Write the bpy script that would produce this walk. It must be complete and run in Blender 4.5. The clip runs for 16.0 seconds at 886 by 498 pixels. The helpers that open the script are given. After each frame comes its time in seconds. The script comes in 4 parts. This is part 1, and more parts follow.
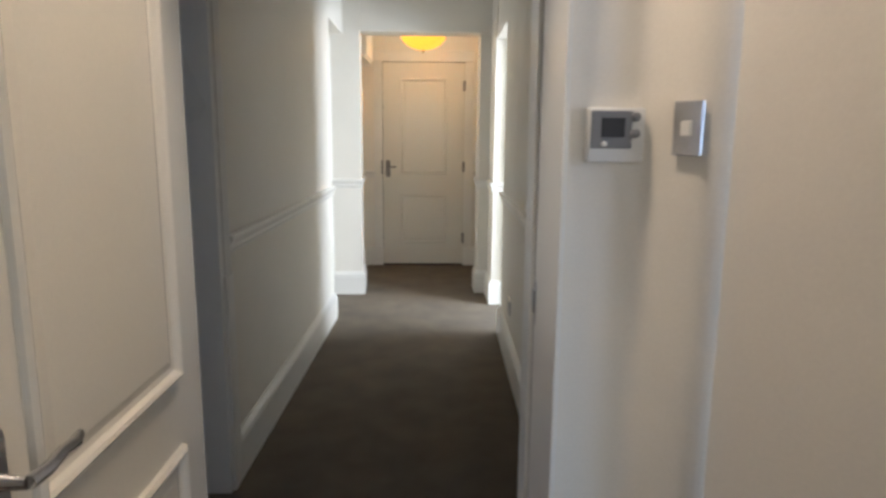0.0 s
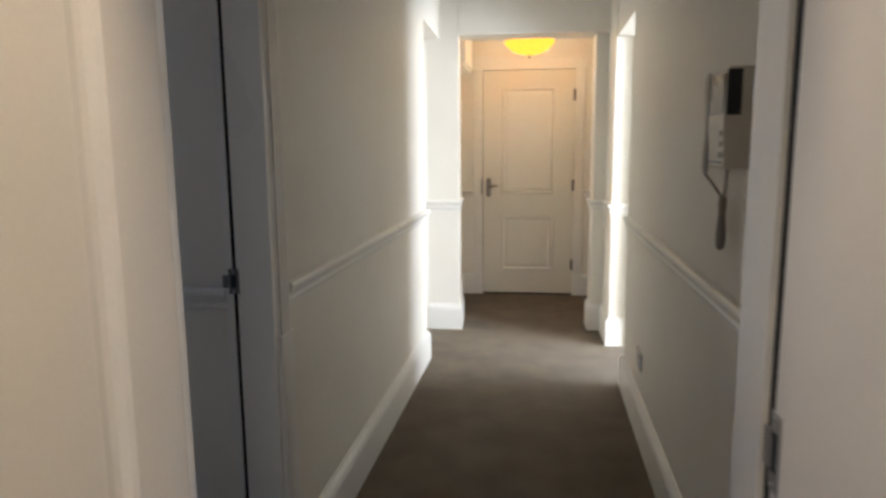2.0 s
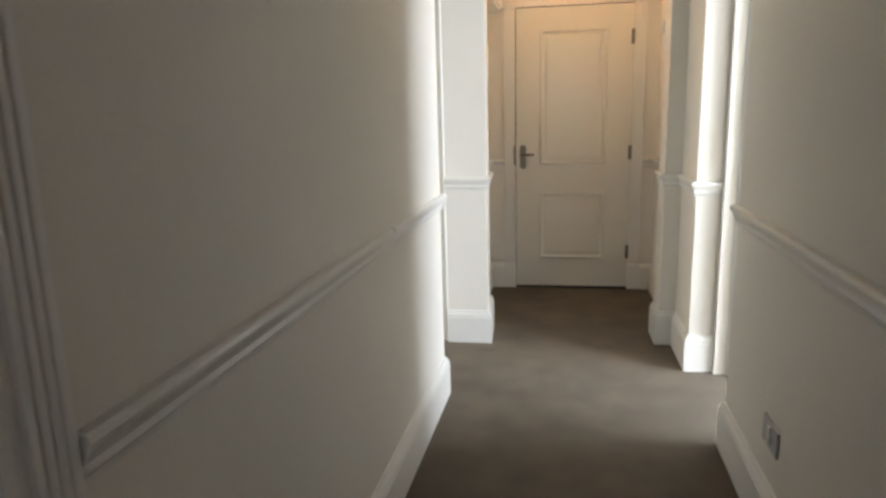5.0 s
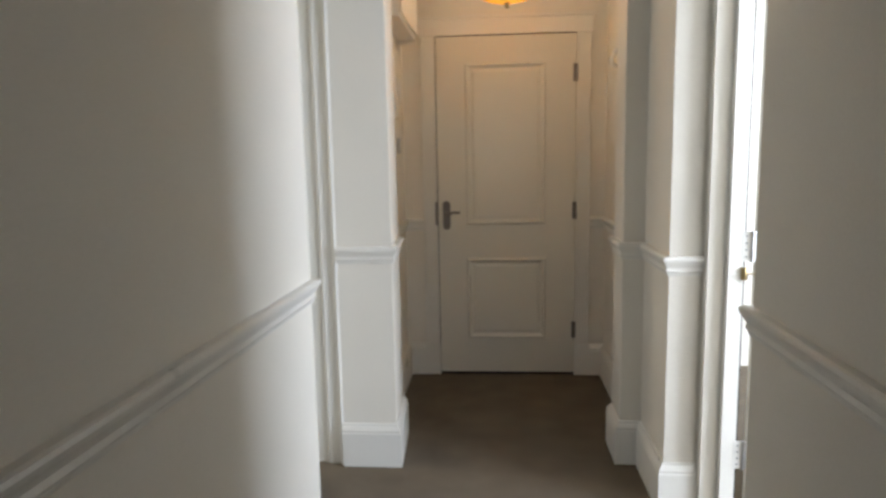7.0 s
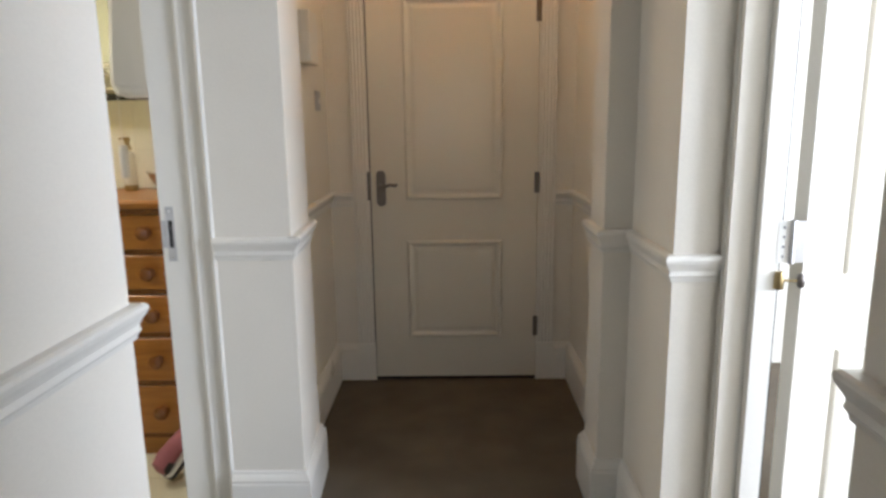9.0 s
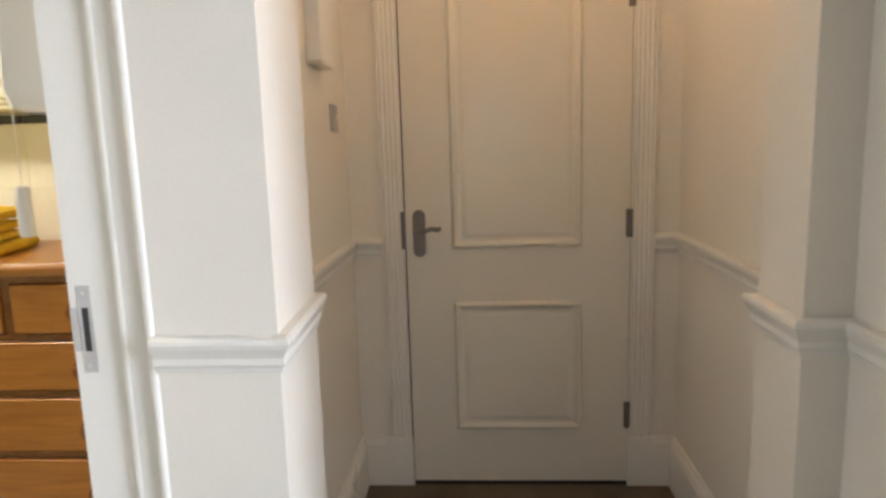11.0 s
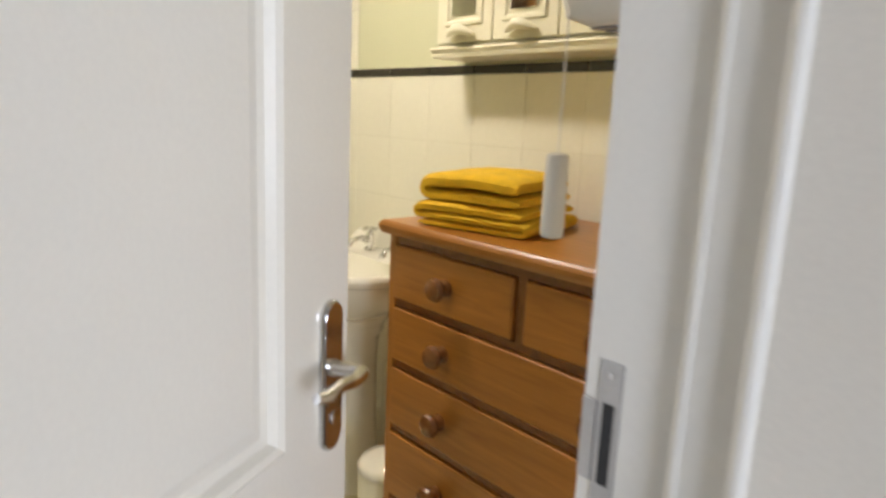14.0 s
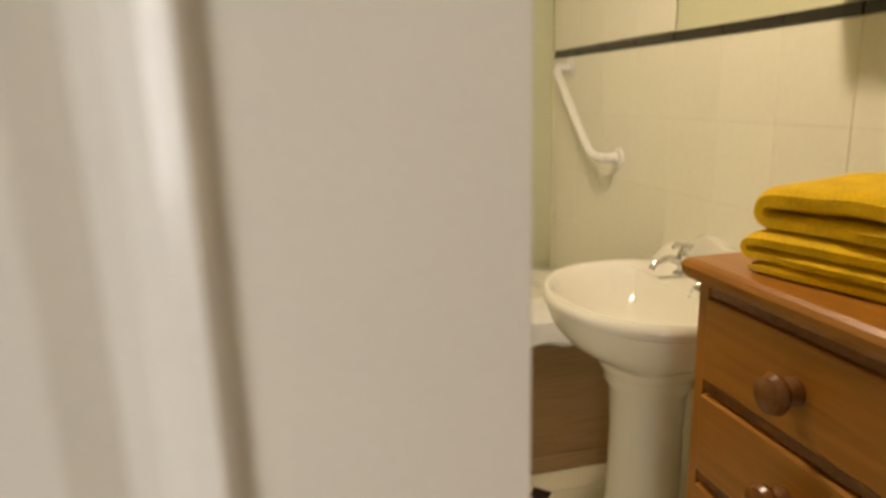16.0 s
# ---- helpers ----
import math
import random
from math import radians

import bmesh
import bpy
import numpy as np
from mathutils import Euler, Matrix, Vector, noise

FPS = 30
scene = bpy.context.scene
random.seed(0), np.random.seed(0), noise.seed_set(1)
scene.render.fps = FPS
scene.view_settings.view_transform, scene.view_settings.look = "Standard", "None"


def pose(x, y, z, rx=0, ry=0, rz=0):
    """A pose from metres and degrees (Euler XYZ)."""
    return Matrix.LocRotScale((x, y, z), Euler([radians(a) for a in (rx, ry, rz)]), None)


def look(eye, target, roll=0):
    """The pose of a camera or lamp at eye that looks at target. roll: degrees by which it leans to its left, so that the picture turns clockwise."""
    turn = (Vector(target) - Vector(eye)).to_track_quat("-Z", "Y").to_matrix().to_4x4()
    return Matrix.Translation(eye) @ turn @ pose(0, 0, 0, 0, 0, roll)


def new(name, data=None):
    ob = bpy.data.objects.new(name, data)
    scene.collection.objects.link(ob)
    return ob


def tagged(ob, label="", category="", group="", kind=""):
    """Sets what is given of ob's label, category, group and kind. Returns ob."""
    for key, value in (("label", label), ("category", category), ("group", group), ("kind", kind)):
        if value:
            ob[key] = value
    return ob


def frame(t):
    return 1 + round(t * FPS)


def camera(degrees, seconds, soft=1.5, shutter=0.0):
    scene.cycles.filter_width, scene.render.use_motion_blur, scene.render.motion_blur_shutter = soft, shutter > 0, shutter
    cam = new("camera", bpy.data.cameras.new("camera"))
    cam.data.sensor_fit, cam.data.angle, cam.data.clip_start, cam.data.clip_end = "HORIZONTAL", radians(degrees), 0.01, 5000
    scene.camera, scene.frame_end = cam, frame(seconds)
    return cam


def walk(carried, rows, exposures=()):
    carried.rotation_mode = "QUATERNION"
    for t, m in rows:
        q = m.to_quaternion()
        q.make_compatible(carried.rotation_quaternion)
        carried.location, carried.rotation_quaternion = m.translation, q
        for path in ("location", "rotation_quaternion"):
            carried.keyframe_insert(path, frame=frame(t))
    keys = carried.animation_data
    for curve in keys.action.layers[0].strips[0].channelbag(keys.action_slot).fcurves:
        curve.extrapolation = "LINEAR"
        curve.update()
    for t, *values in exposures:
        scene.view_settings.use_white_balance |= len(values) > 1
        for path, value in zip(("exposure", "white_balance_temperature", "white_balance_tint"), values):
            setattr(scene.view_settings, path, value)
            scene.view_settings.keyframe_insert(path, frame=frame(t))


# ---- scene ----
cam = camera(68.2, 16.0, 2.8, 0.5)
PATH = [
    (0, (0.049, 0.322, 1.362), (0.095, 2.290, 1.011), 0.5),
    (0.5, (0.035, 0.451, 1.339), (-0.029, 2.419, 0.986), -0.7),
    (1, (0.004, 0.649, 1.356), (-0.090, 2.618, 1.018), -0.1),
    (1.5, (-0.008, 0.761, 1.344), (-0.121, 2.711, 0.916), -0.2),
    (2, (-0.012, 0.962, 1.354), (-0.263, 2.923, 1.051), -0.5),
    (2.5, (-0.016, 1.139, 1.349), (-0.355, 3.062, 0.917), -0.5),
    (3, (-0.051, 1.360, 1.361), (-0.349, 3.317, 1.073), -1.7),
    (3.5, (-0.091, 1.544, 1.349), (-0.395, 3.482, 0.962), -1.9),
    (3.7, (-0.109, 1.634, 1.348), (-0.465, 3.561, 0.948), -1.9),
    (5.8, (-0.127, 2.478, 1.354), (-0.451, 4.407, 0.936), -1.4),
    (6, (-0.124, 2.600, 1.360), (-0.450, 4.543, 1.015), -1.2),
    (6.5, (-0.086, 2.814, 1.340), (-0.329, 4.772, 1.013), 1.3),
    (7, (-0.069, 3.061, 1.344), (-0.227, 5.035, 1.067), -1.1),
    (7.5, (-0.057, 3.264, 1.341), (-0.064, 5.231, 0.975), -1.7),
    (8, (-0.032, 3.479, 1.325), (-0.052, 5.447, 0.966), -0.9),
    (8.5, (0.006, 3.635, 1.327), (-0.082, 5.603, 0.977), -1.2),
    (9, (-0.006, 3.797, 1.322), (-0.038, 5.759, 0.935), -0.8),
    (9.2, (-0.019, 3.882, 1.317), (-0.035, 5.860, 1.024), -0.7),
    (11.3, (-0.128, 4.744, 1.311), (-0.260, 6.712, 0.988), -1.8),
    (11.5, (-0.135, 4.826, 1.304), (-0.216, 6.791, 0.943), -2.0),
    (12, (-0.212, 4.971, 1.287), (-0.478, 6.908, 0.864), 0.3),
    (12.5, (-0.280, 5.127, 1.294), (-1.040, 6.948, 0.966), -0.5),
    (13, (-0.346, 5.182, 1.291), (-1.526, 6.756, 0.929), -0.7),
    (13.2, (-0.380, 5.193, 1.281), (-1.634, 6.688, 0.848), -0.1),
    (13.5, (-0.418, 5.206, 1.293), (-1.750, 6.653, 0.928), -0.1),
    (13.8, (-0.487, 5.235, 1.287), (-1.896, 6.589, 0.875), 1.8),
    (14, (-0.557, 5.269, 1.294), (-2.010, 6.585, 0.898), 2.6),
    (14.5, (-0.732, 5.330, 1.300), (-2.251, 6.540, 0.822), 2.3),
    (15, (-0.863, 5.379, 1.337), (-2.642, 6.195, 0.925), 0.4),
    (15.1, (-0.875, 5.370, 1.349), (-2.673, 6.134, 0.926), 0.6),
    (15.4, (-0.886, 5.402, 1.359), (-2.715, 6.075, 0.913), 1.3),
    (15.5, (-0.892, 5.438, 1.352), (-2.730, 6.083, 0.899), 0.8),
    (15.7, (-0.919, 5.515, 1.323), (-2.796, 6.090, 0.924), -0.5),
    (16, (-0.955, 5.617, 1.300), (-2.856, 6.070, 0.836), -1.5),
]
EXPOSURES = [(0, 0.95, 6250, 10), (1.0, 1.0, 6350, 10), (2.5, 1.2, 6600, 12), (3.5, 1.2, 6600, 12), (6.0, 0.45, 6350, 11), (7.5, 0.25, 6350, 12), (9.0, 0.22, 6300, 13), (11.3, 0.75, 6500, 14), (12.0, 0.47, 6400, 14), (12.5, 0.62, 6350, 15), (13.0, 0.36, 6300, 15), (13.5, 0.28, 6300, 15), (14.5, -0.06, 7000, 18), (15.0, -0.18, 7800, 21), (15.5, -0.22, 7900, 20), (16.0, -0.26, 7900, 17)]
walk(cam, [(t, look(eye, target, roll)) for t, eye, target, roll in PATH], EXPOSURES)

# ---- world and lights ----
world = bpy.data.worlds.new("world")
scene.world = world
world.use_nodes = True
wn = world.node_tree.nodes
sky = wn.new("ShaderNodeTexSky")
sky.sky_type, sky.sun_disc, sky.sun_elevation, sky.sun_rotation = "NISHITA", False, radians(35), radians(200)
wn["Background"].inputs["Strength"].default_value = 0.12
world.node_tree.links.new(sky.outputs[0], wn["Background"].inputs["Color"])


def area_lamp(name, eye, target, sx, sy, watts, colour):
    data = bpy.data.lights.new(name, "AREA")
    data.shape, data.size, data.size_y, data.energy, data.color = "RECTANGLE", sx, sy, watts, colour
    ob = new(name, data)
    ob.matrix_world = look(eye, target)
    return ob


def point_lamp(name, eye, radius, watts, colour):
    data = bpy.data.lights.new(name, "POINT")
    data.shadow_soft_size, data.energy, data.color = radius, watts, colour
    ob = new(name, data)
    ob.location = eye
    return ob


area_lamp("window_light_east", (3.55, 4.27, 1.45), (0.0, 5.25, 1.05), 1.9, 1.8, 205, (0.80, 0.89, 1.0))
area_lamp("window_light_south", (0.3, -2.35, 1.5), (0.2, 2.0, 1.2), 1.4, 1.4, 4, (0.56, 0.72, 1.0))
area_lamp("window_light_side", (1.66, 0.65, 1.5), (0.55, 1.385, 1.2), 0.8, 1.3, 9, (0.50, 0.68, 1.0))
area_lamp("window_light_west", (-4.75, 3.95, 1.6), (-2.2, 4.5, 1.5), 1.0, 1.3, 8, (0.38, 0.58, 1.0))
# Added warm fill above the first doorway; an unseen source without a fitting.
area_lamp("south_room_fill", (0.05, 1.42, 2.57), (0.05, 1.419, 0.0), 0.12, 0.12, 7.3, (1.0, 0.80, 0.62))
point_lamp("hall_bulb", (0.0, 6.42, 2.165), 0.05, 2.9, (1.0, 0.81, 0.54))
area_lamp("bathroom_bulb", (-2.25, 5.92, 2.36), (-2.25, 5.921, 0.0), 0.22, 0.22, 21, (1.0, 0.90, 0.72))


# ---- materials ----
def material(name, colour, rough=0.5, metal=0.0, vary=0.06, scale=6.0, fine=180.0, bump=0.08, coat=0.0, spread=0.0, stretch=(1, 1, 1)):
    """Principled surface with variation at two scales, fine relief, and a shade of its own for every piece (spread)."""
    m = bpy.data.materials.new(name)
    m.use_nodes = True
    n, k = m.node_tree.nodes, m.node_tree.links
    b = n["Principled BSDF"]
    b.inputs["Metallic"].default_value = metal
    b.inputs["Coat Weight"].default_value = coat
    b.inputs["Coat Roughness"].default_value = 0.12
    co = n.new("ShaderNodeTexCoord")
    mp = n.new("ShaderNodeMapping")
    mp.inputs["Scale"].default_value = stretch
    k.new(co.outputs["Object"], mp.inputs["Vector"])
    big, small = n.new("ShaderNodeTexNoise"), n.new("ShaderNodeTexNoise")
    big.inputs["Scale"].default_value, small.inputs["Scale"].default_value = scale, fine
    big.inputs["Detail"].default_value, small.inputs["Detail"].default_value = 4, 3
    for q in (big, small):
        k.new(mp.outputs[0], q.inputs["Vector"])
    mix = n.new("ShaderNodeMath")
    mix.operation = "ADD"
    k.new(big.outputs["Fac"], mix.inputs[0])
    k.new(small.outputs["Fac"], mix.inputs[1])
    ramp = n.new("ShaderNodeMapRange")
    ramp.inputs["From Min"].default_value, ramp.inputs["From Max"].default_value = 0.3, 1.7
    ramp.inputs["To Min"].default_value, ramp.inputs["To Max"].default_value = 1 - 1.7 * vary, 1 + 1.7 * vary
    k.new(mix.outputs[0], ramp.inputs["Value"])
    info = n.new("ShaderNodeObjectInfo")
    own = n.new("ShaderNodeMapRange")
    own.inputs["To Min"].default_value, own.inputs["To Max"].default_value = 1 - spread, 1 + spread
    k.new(info.outputs["Random"], own.inputs["Value"])
    mul = n.new("ShaderNodeMath")
    mul.operation = "MULTIPLY"
    k.new(ramp.outputs[0], mul.inputs[0])
    k.new(own.outputs[0], mul.inputs[1])
    col = n.new("ShaderNodeVectorMath")
    col.operation = "SCALE"
    col.inputs[0].default_value = colour
    k.new(mul.outputs[0], col.inputs["Scale"])
    k.new(col.outputs[0], b.inputs["Base Color"])
    rr = n.new("ShaderNodeMapRange")
    rr.inputs["From Min"].default_value, rr.inputs["From Max"].default_value = 0.1, 0.9
    rr.inputs["To Min"].default_value, rr.inputs["To Max"].default_value = max(0.02, rough - 0.06), min(1, rough + 0.06)
    k.new(big.outputs["Fac"], rr.inputs["Value"])
    k.new(rr.outputs[0], b.inputs["Roughness"])
    if bump:
        bp = n.new("ShaderNodeBump")
        bp.inputs["Strength"].default_value, bp.inputs["Distance"].default_value = bump, 0.002
        k.new(mix.outputs[0], bp.inputs["Height"])
        k.new(bp.outputs[0], b.inputs["Normal"])
    return m


def wood(name, dark, light, axis="X", rough=0.38):
    """Varnished pine: stretched grain, knots and a clear coat."""
    m = bpy.data.materials.new(name)
    m.use_nodes = True
    n, k = m.node_tree.nodes, m.node_tree.links
    b = n["Principled BSDF"]
    b.inputs["Roughness"].default_value = rough
    b.inputs["Coat Weight"].default_value, b.inputs["Coat Roughness"].default_value = 0.25, 0.2
    co, mp = n.new("ShaderNodeTexCoord"), n.new("ShaderNodeMapping")
    mp.inputs["Scale"].default_value = {"X": (1.2, 14, 14), "Y": (14, 1.2, 14), "Z": (14, 14, 1.2)}[axis]
    info = n.new("ShaderNodeObjectInfo")
    shift = n.new("ShaderNodeVectorMath")
    shift.operation = "ADD"
    k.new(co.outputs["Object"], shift.inputs[0])
    k.new(info.outputs["Random"], shift.inputs[1])
    k.new(shift.outputs[0], mp.inputs["Vector"])
    grain, knot = n.new("ShaderNodeTexNoise"), n.new("ShaderNodeTexVoronoi")
    grain.inputs["Scale"].default_value, grain.inputs["Detail"].default_value, grain.inputs["Distortion"].default_value = 3.0, 6, 1.2
    knot.inputs["Scale"].default_value = 0.9
    k.new(mp.outputs[0], grain.inputs["Vector"])
    k.new(mp.outputs[0], knot.inputs["Vector"])
    ramp = n.new("ShaderNodeValToRGB")
    ramp.color_ramp.elements[0].position, ramp.color_ramp.elements[0].color = 0.15, (*dark, 1)
    ramp.color_ramp.elements[1].position, ramp.color_ramp.elements[1].color = 0.85, (*light, 1)
    k.new(grain.outputs["Fac"], ramp.inputs["Fac"])
    kr = n.new("ShaderNodeMapRange")
    kr.inputs["From Min"].default_value, kr.inputs["From Max"].default_value = 0.03, 0.16
    kr.inputs["To Min"].default_value, kr.inputs["To Max"].default_value = 0.62, 1.0
    k.new(knot.outputs["Distance"], kr.inputs["Value"])
    sc = n.new("ShaderNodeVectorMath")
    sc.operation = "SCALE"
    k.new(ramp.outputs[0], sc.inputs[0])
    k.new(kr.outputs[0], sc.inputs["Scale"])
    k.new(sc.outputs[0], b.inputs["Base Color"])
    bp = n.new("ShaderNodeBump")
    bp.inputs["Strength"].default_value, bp.inputs["Distance"].default_value = 0.12, 0.002
    k.new(grain.outputs["Fac"], bp.inputs["Height"])
    k.new(bp.outputs[0], b.inputs["Normal"])
    return m


def carpet_material():
    m = material("carpet_pile", (0.122, 0.094, 0.064), 0.95, 0, 0.40, 5.0, 420.0, 0.9)
    m.node_tree.nodes["Principled BSDF"].inputs["Sheen Weight"].default_value = 0.04
    return m


def glowing(name, colour, strength):
    m = bpy.data.materials.new(name)
    m.use_nodes = True
    n, k = m.node_tree.nodes, m.node_tree.links
    b = n["Principled BSDF"]
    tex = n.new("ShaderNodeTexNoise")
    tex.inputs["Scale"].default_value, tex.inputs["Detail"].default_value, tex.inputs["Distortion"].default_value = 14, 3, 2.0
    ramp = n.new("ShaderNodeValToRGB")
    ramp.color_ramp.elements[0].color = (colour[0], colour[1] * 0.72, colour[2] * 0.4, 1)
    ramp.color_ramp.elements[1].color = (*colour, 1)
    k.new(tex.outputs["Fac"], ramp.inputs["Fac"])
    k.new(ramp.outputs[0], b.inputs["Base Color"])
    k.new(ramp.outputs[0], b.inputs["Emission Color"])
    b.inputs["Emission Strength"].default_value = strength
    b.inputs["Roughness"].default_value = 0.25
    return m


WALL = material("wall_paint", (0.80, 0.76, 0.685), 0.60, 0, 0.045, 2.2, 170, 0.13)
GLOSS = material("gloss_trim_paint", (0.80, 0.78, 0.73), 0.30, 0, 0.025, 3.0, 120, 0.05)
DOORP = material("door_paint", (0.74, 0.705, 0.625), 0.20, 0, 0.03, 2.5, 160, 0.06)
CEIL = material("ceiling_paint", (0.80, 0.79, 0.77), 0.8, 0, 0.02, 2.0, 200, 0.06)
CARPET = carpet_material()
CHROME = material("chrome", (0.72, 0.72, 0.73), 0.16, 1.0, 0.05, 20, 300, 0.0)
STEEL = material("brushed_steel", (0.52, 0.52, 0.53), 0.36, 1.0, 0.10, 20, 300, 0.05)
PEWTER = material("dark_pewter", (0.22, 0.20, 0.19), 0.40, 1.0, 0.15, 20, 300, 0.08)
BRASS = material("aged_brass", (0.38, 0.29, 0.15), 0.35, 1.0, 0.12, 20, 300, 0.05)
# BLACK: rubber seals, and the painted shade in door gaps and overflow holes.
BLACK = material("black_seal_and_shade", (0.015, 0.014, 0.013), 0.7, 0, 0.1, 20, 200, 0.0)
PLASTIC = material("white_plastic", (0.76, 0.75, 0.72), 0.38, 0, 0.02, 8, 200, 0.0)
GREYPL = material("grey_plastic", (0.20, 0.20, 0.21), 0.35, 0, 0.05, 8, 200, 0.0)
DARKPL = material("dark_plastic", (0.02, 0.02, 0.023), 0.5, 0, 0.05, 8, 200, 0.0)
BEIGEPL = material("beige_plastic", (0.66, 0.62, 0.55), 0.40, 0, 0.03, 8, 200, 0.0)
TILE = material("cream_tile_glaze", (0.80, 0.775, 0.665), 0.14, 0, 0.03, 4, 60, 0.02, 0.3, 0.02)
GROUT = material("grout", (0.72, 0.68, 0.55), 0.85, 0, 0.10, 20, 200, 0.1)
BLACKTILE = material("black_tile_glaze", (0.018, 0.014, 0.014), 0.15, 0, 0.1, 6, 60, 0.02, 0.3, 0.1)
GREENPAINT = material("pale_green_paint", (0.60, 0.60, 0.42), 0.6, 0, 0.03, 2, 200, 0.08)
PINE = wood("honey_pine", (0.25, 0.088, 0.012), (0.455, 0.190, 0.032), "X")
PINEV = wood("honey_pine_upright", (0.25, 0.088, 0.012), (0.455, 0.190, 0.032), "Z")
PINEDARK = wood("pine_turned_knob", (0.13, 0.042, 0.010), (0.25, 0.092, 0.022), "Y", 0.25)
BATHWOOD = wood("bath_panel_wood", (0.22, 0.125, 0.05), (0.34, 0.205, 0.095), "Y", 0.4)
TOWEL = material("mustard_terry", (0.74, 0.46, 0.018), 0.95, 0, 0.24, 26, 240, 1.0)
CERAMIC = material("white_ceramic", (0.80, 0.78, 0.70), 0.08, 0, 0.01, 3, 50, 0.0, 0.4)
CREAMPAINT = material("cream_cabinet_paint", (0.76, 0.73, 0.58), 0.35, 0, 0.04, 5, 120, 0.06)
STRAP = material("brown_grey_cord", (0.30, 0.26, 0.23), 0.9, 0, 0.12, 18, 500, 0.8)
MIRROR = material("mirror_silver", (0.86, 0.88, 0.86), 0.02, 1.0, 0.01, 4, 60, 0.0)
BLUESHEET = material("pale_bedding", (0.78, 0.79, 0.82), 0.9, 0, 0.12, 22, 300, 0.4)
WHITEWOOD = material("white_painted_wood", (0.72, 0.71, 0.68), 0.4, 0, 0.04, 5, 100, 0.08)
LAMPGLASS = glowing("amber_glass", (1.0, 0.52, 0.06), 0.7)
FLOORTILE = material("cream_floor_tile", (0.66, 0.62, 0.48), 0.25, 0, 0.06, 6, 80, 0.03, 0.1, 0.03)
PINK = material("pink_fabric", (0.34, 0.12, 0.14), 0.8, 0, 0.1, 20, 200, 0.3)
BROWNBOX = material("dark_wicker", (0.07, 0.035, 0.02), 0.6, 0, 0.25, 30, 200, 0.5)


# ---- mesh helpers ----
def mesh_of(name, bm, mat, smooth=False):
    bmesh.ops.recalc_face_normals(bm, faces=bm.faces)
    me = bpy.data.meshes.new(name)
    bm.to_mesh(me)
    bm.free()
    me.materials.append(mat)
    if smooth:
        for p in me.polygons:
            p.use_smooth = True
        me.set_sharp_from_angle(angle=radians(40))
    return me


def part(name, bm, mat, parent, label="", smooth=False):
    ob = new(name, mesh_of(name, bm, mat, smooth))
    ob.parent = parent
    return tagged(ob, label)


def thing(name, label, category, group="", kind=""):
    return tagged(new(name), label, category, group, kind)


def setting(name, bm, mat, label="", category="", smooth=False):
    return tagged(new(name, mesh_of(name, bm, mat, smooth)), label, category, "", "structure")


def box(bm, x0, x1, y0, y1, z0, z1, bevel=0.0, seg=2):
    made = bmesh.ops.create_cube(bm, size=1.0, matrix=Matrix.LocRotScale(((x0 + x1) / 2, (y0 + y1) / 2, (z0 + z1) / 2), None, (abs(x1 - x0), abs(y1 - y0), abs(z1 - z0))))
    if bevel:
        edges = {e for v in made["verts"] for e in v.link_edges}
        bmesh.ops.bevel(bm, geom=list(edges), offset=bevel, segments=seg, affect="EDGES", profile=0.6)
    return bm


def prism(bm, pts, z0, z1):
    low, high = [bm.verts.new((x, y, z0)) for x, y in pts], [bm.verts.new((x, y, z1)) for x, y in pts]
    bm.faces.new(low)
    bm.faces.new(high)
    for i in range(len(pts)):
        j = (i + 1) % len(pts)
        bm.faces.new((low[i], low[j], high[j], high[i]))
    return bm


def loft(bm, rings, closed=True, caps=True):
    loops = [[bm.verts.new(p) for p in ring] for ring in rings]
    count = len(loops[0])
    for a, b in zip(loops, loops[1:]):
        for i in range(count if closed else count - 1):
            j = (i + 1) % count
            bm.faces.new((a[i], a[j], b[j], b[i]))
    if caps:
        bm.faces.new(loops[0])
        bm.faces.new(loops[-1])
    return bm


def lathe(bm, profile, centre=(0, 0, 0), seg=20, sx=1.0, sy=1.0, turn=None):
    rings = []
    for r, z in profile:
        ring = []
        for i in range(seg):
            a = 2 * math.pi * i / seg
            v = Vector((r * sx * math.cos(a), r * sy * math.sin(a), z))
            if turn is not None:
                v = turn @ v
            ring.append(v + Vector(centre))
        rings.append(ring)
    return loft(bm, rings)


def tube(bm, pts, r, seg=10):
    """A round bar along points; r: one radius, or one for each point."""
    rings, last = [], None
    radii = r if isinstance(r, (list, tuple)) else [r] * len(pts)
    for i, p in enumerate(pts):
        a, b = Vector(pts[max(i - 1, 0)]), Vector(pts[min(i + 1, len(pts) - 1)])
        d = (b - a).normalized()
        side = (last - d * last.dot(d)).normalized() if last is not None else d.orthogonal().normalized()
        last = side
        up = d.cross(side)
        rings.append([Vector(p) + radii[i] * (math.cos(2 * math.pi * q / seg) * side + math.sin(2 * math.pi * q / seg) * up) for q in range(seg)])
    return loft(bm, rings)


def sweep(bm, path, profile):
    """A moulding along a plan path, mitred; profile: (outset, z), set off to the right of the walk along the path."""
    rings = []
    for i, p in enumerate(path):
        p = Vector(p)
        d0 = (p - Vector(path[i - 1])).normalized() if i else None
        d1 = (Vector(path[i + 1]) - p).normalized() if i < len(path) - 1 else None
        d0, d1 = d0 or d1, d1 or d0
        n0, n1 = Vector((d0.y, -d0.x)), Vector((d1.y, -d1.x))
        m = (n0 + n1) / (1 + n0.dot(n1))
        rings.append([(p.x + m.x * u, p.y + m.y * u, z) for u, z in profile])
    return loft(bm, rings)


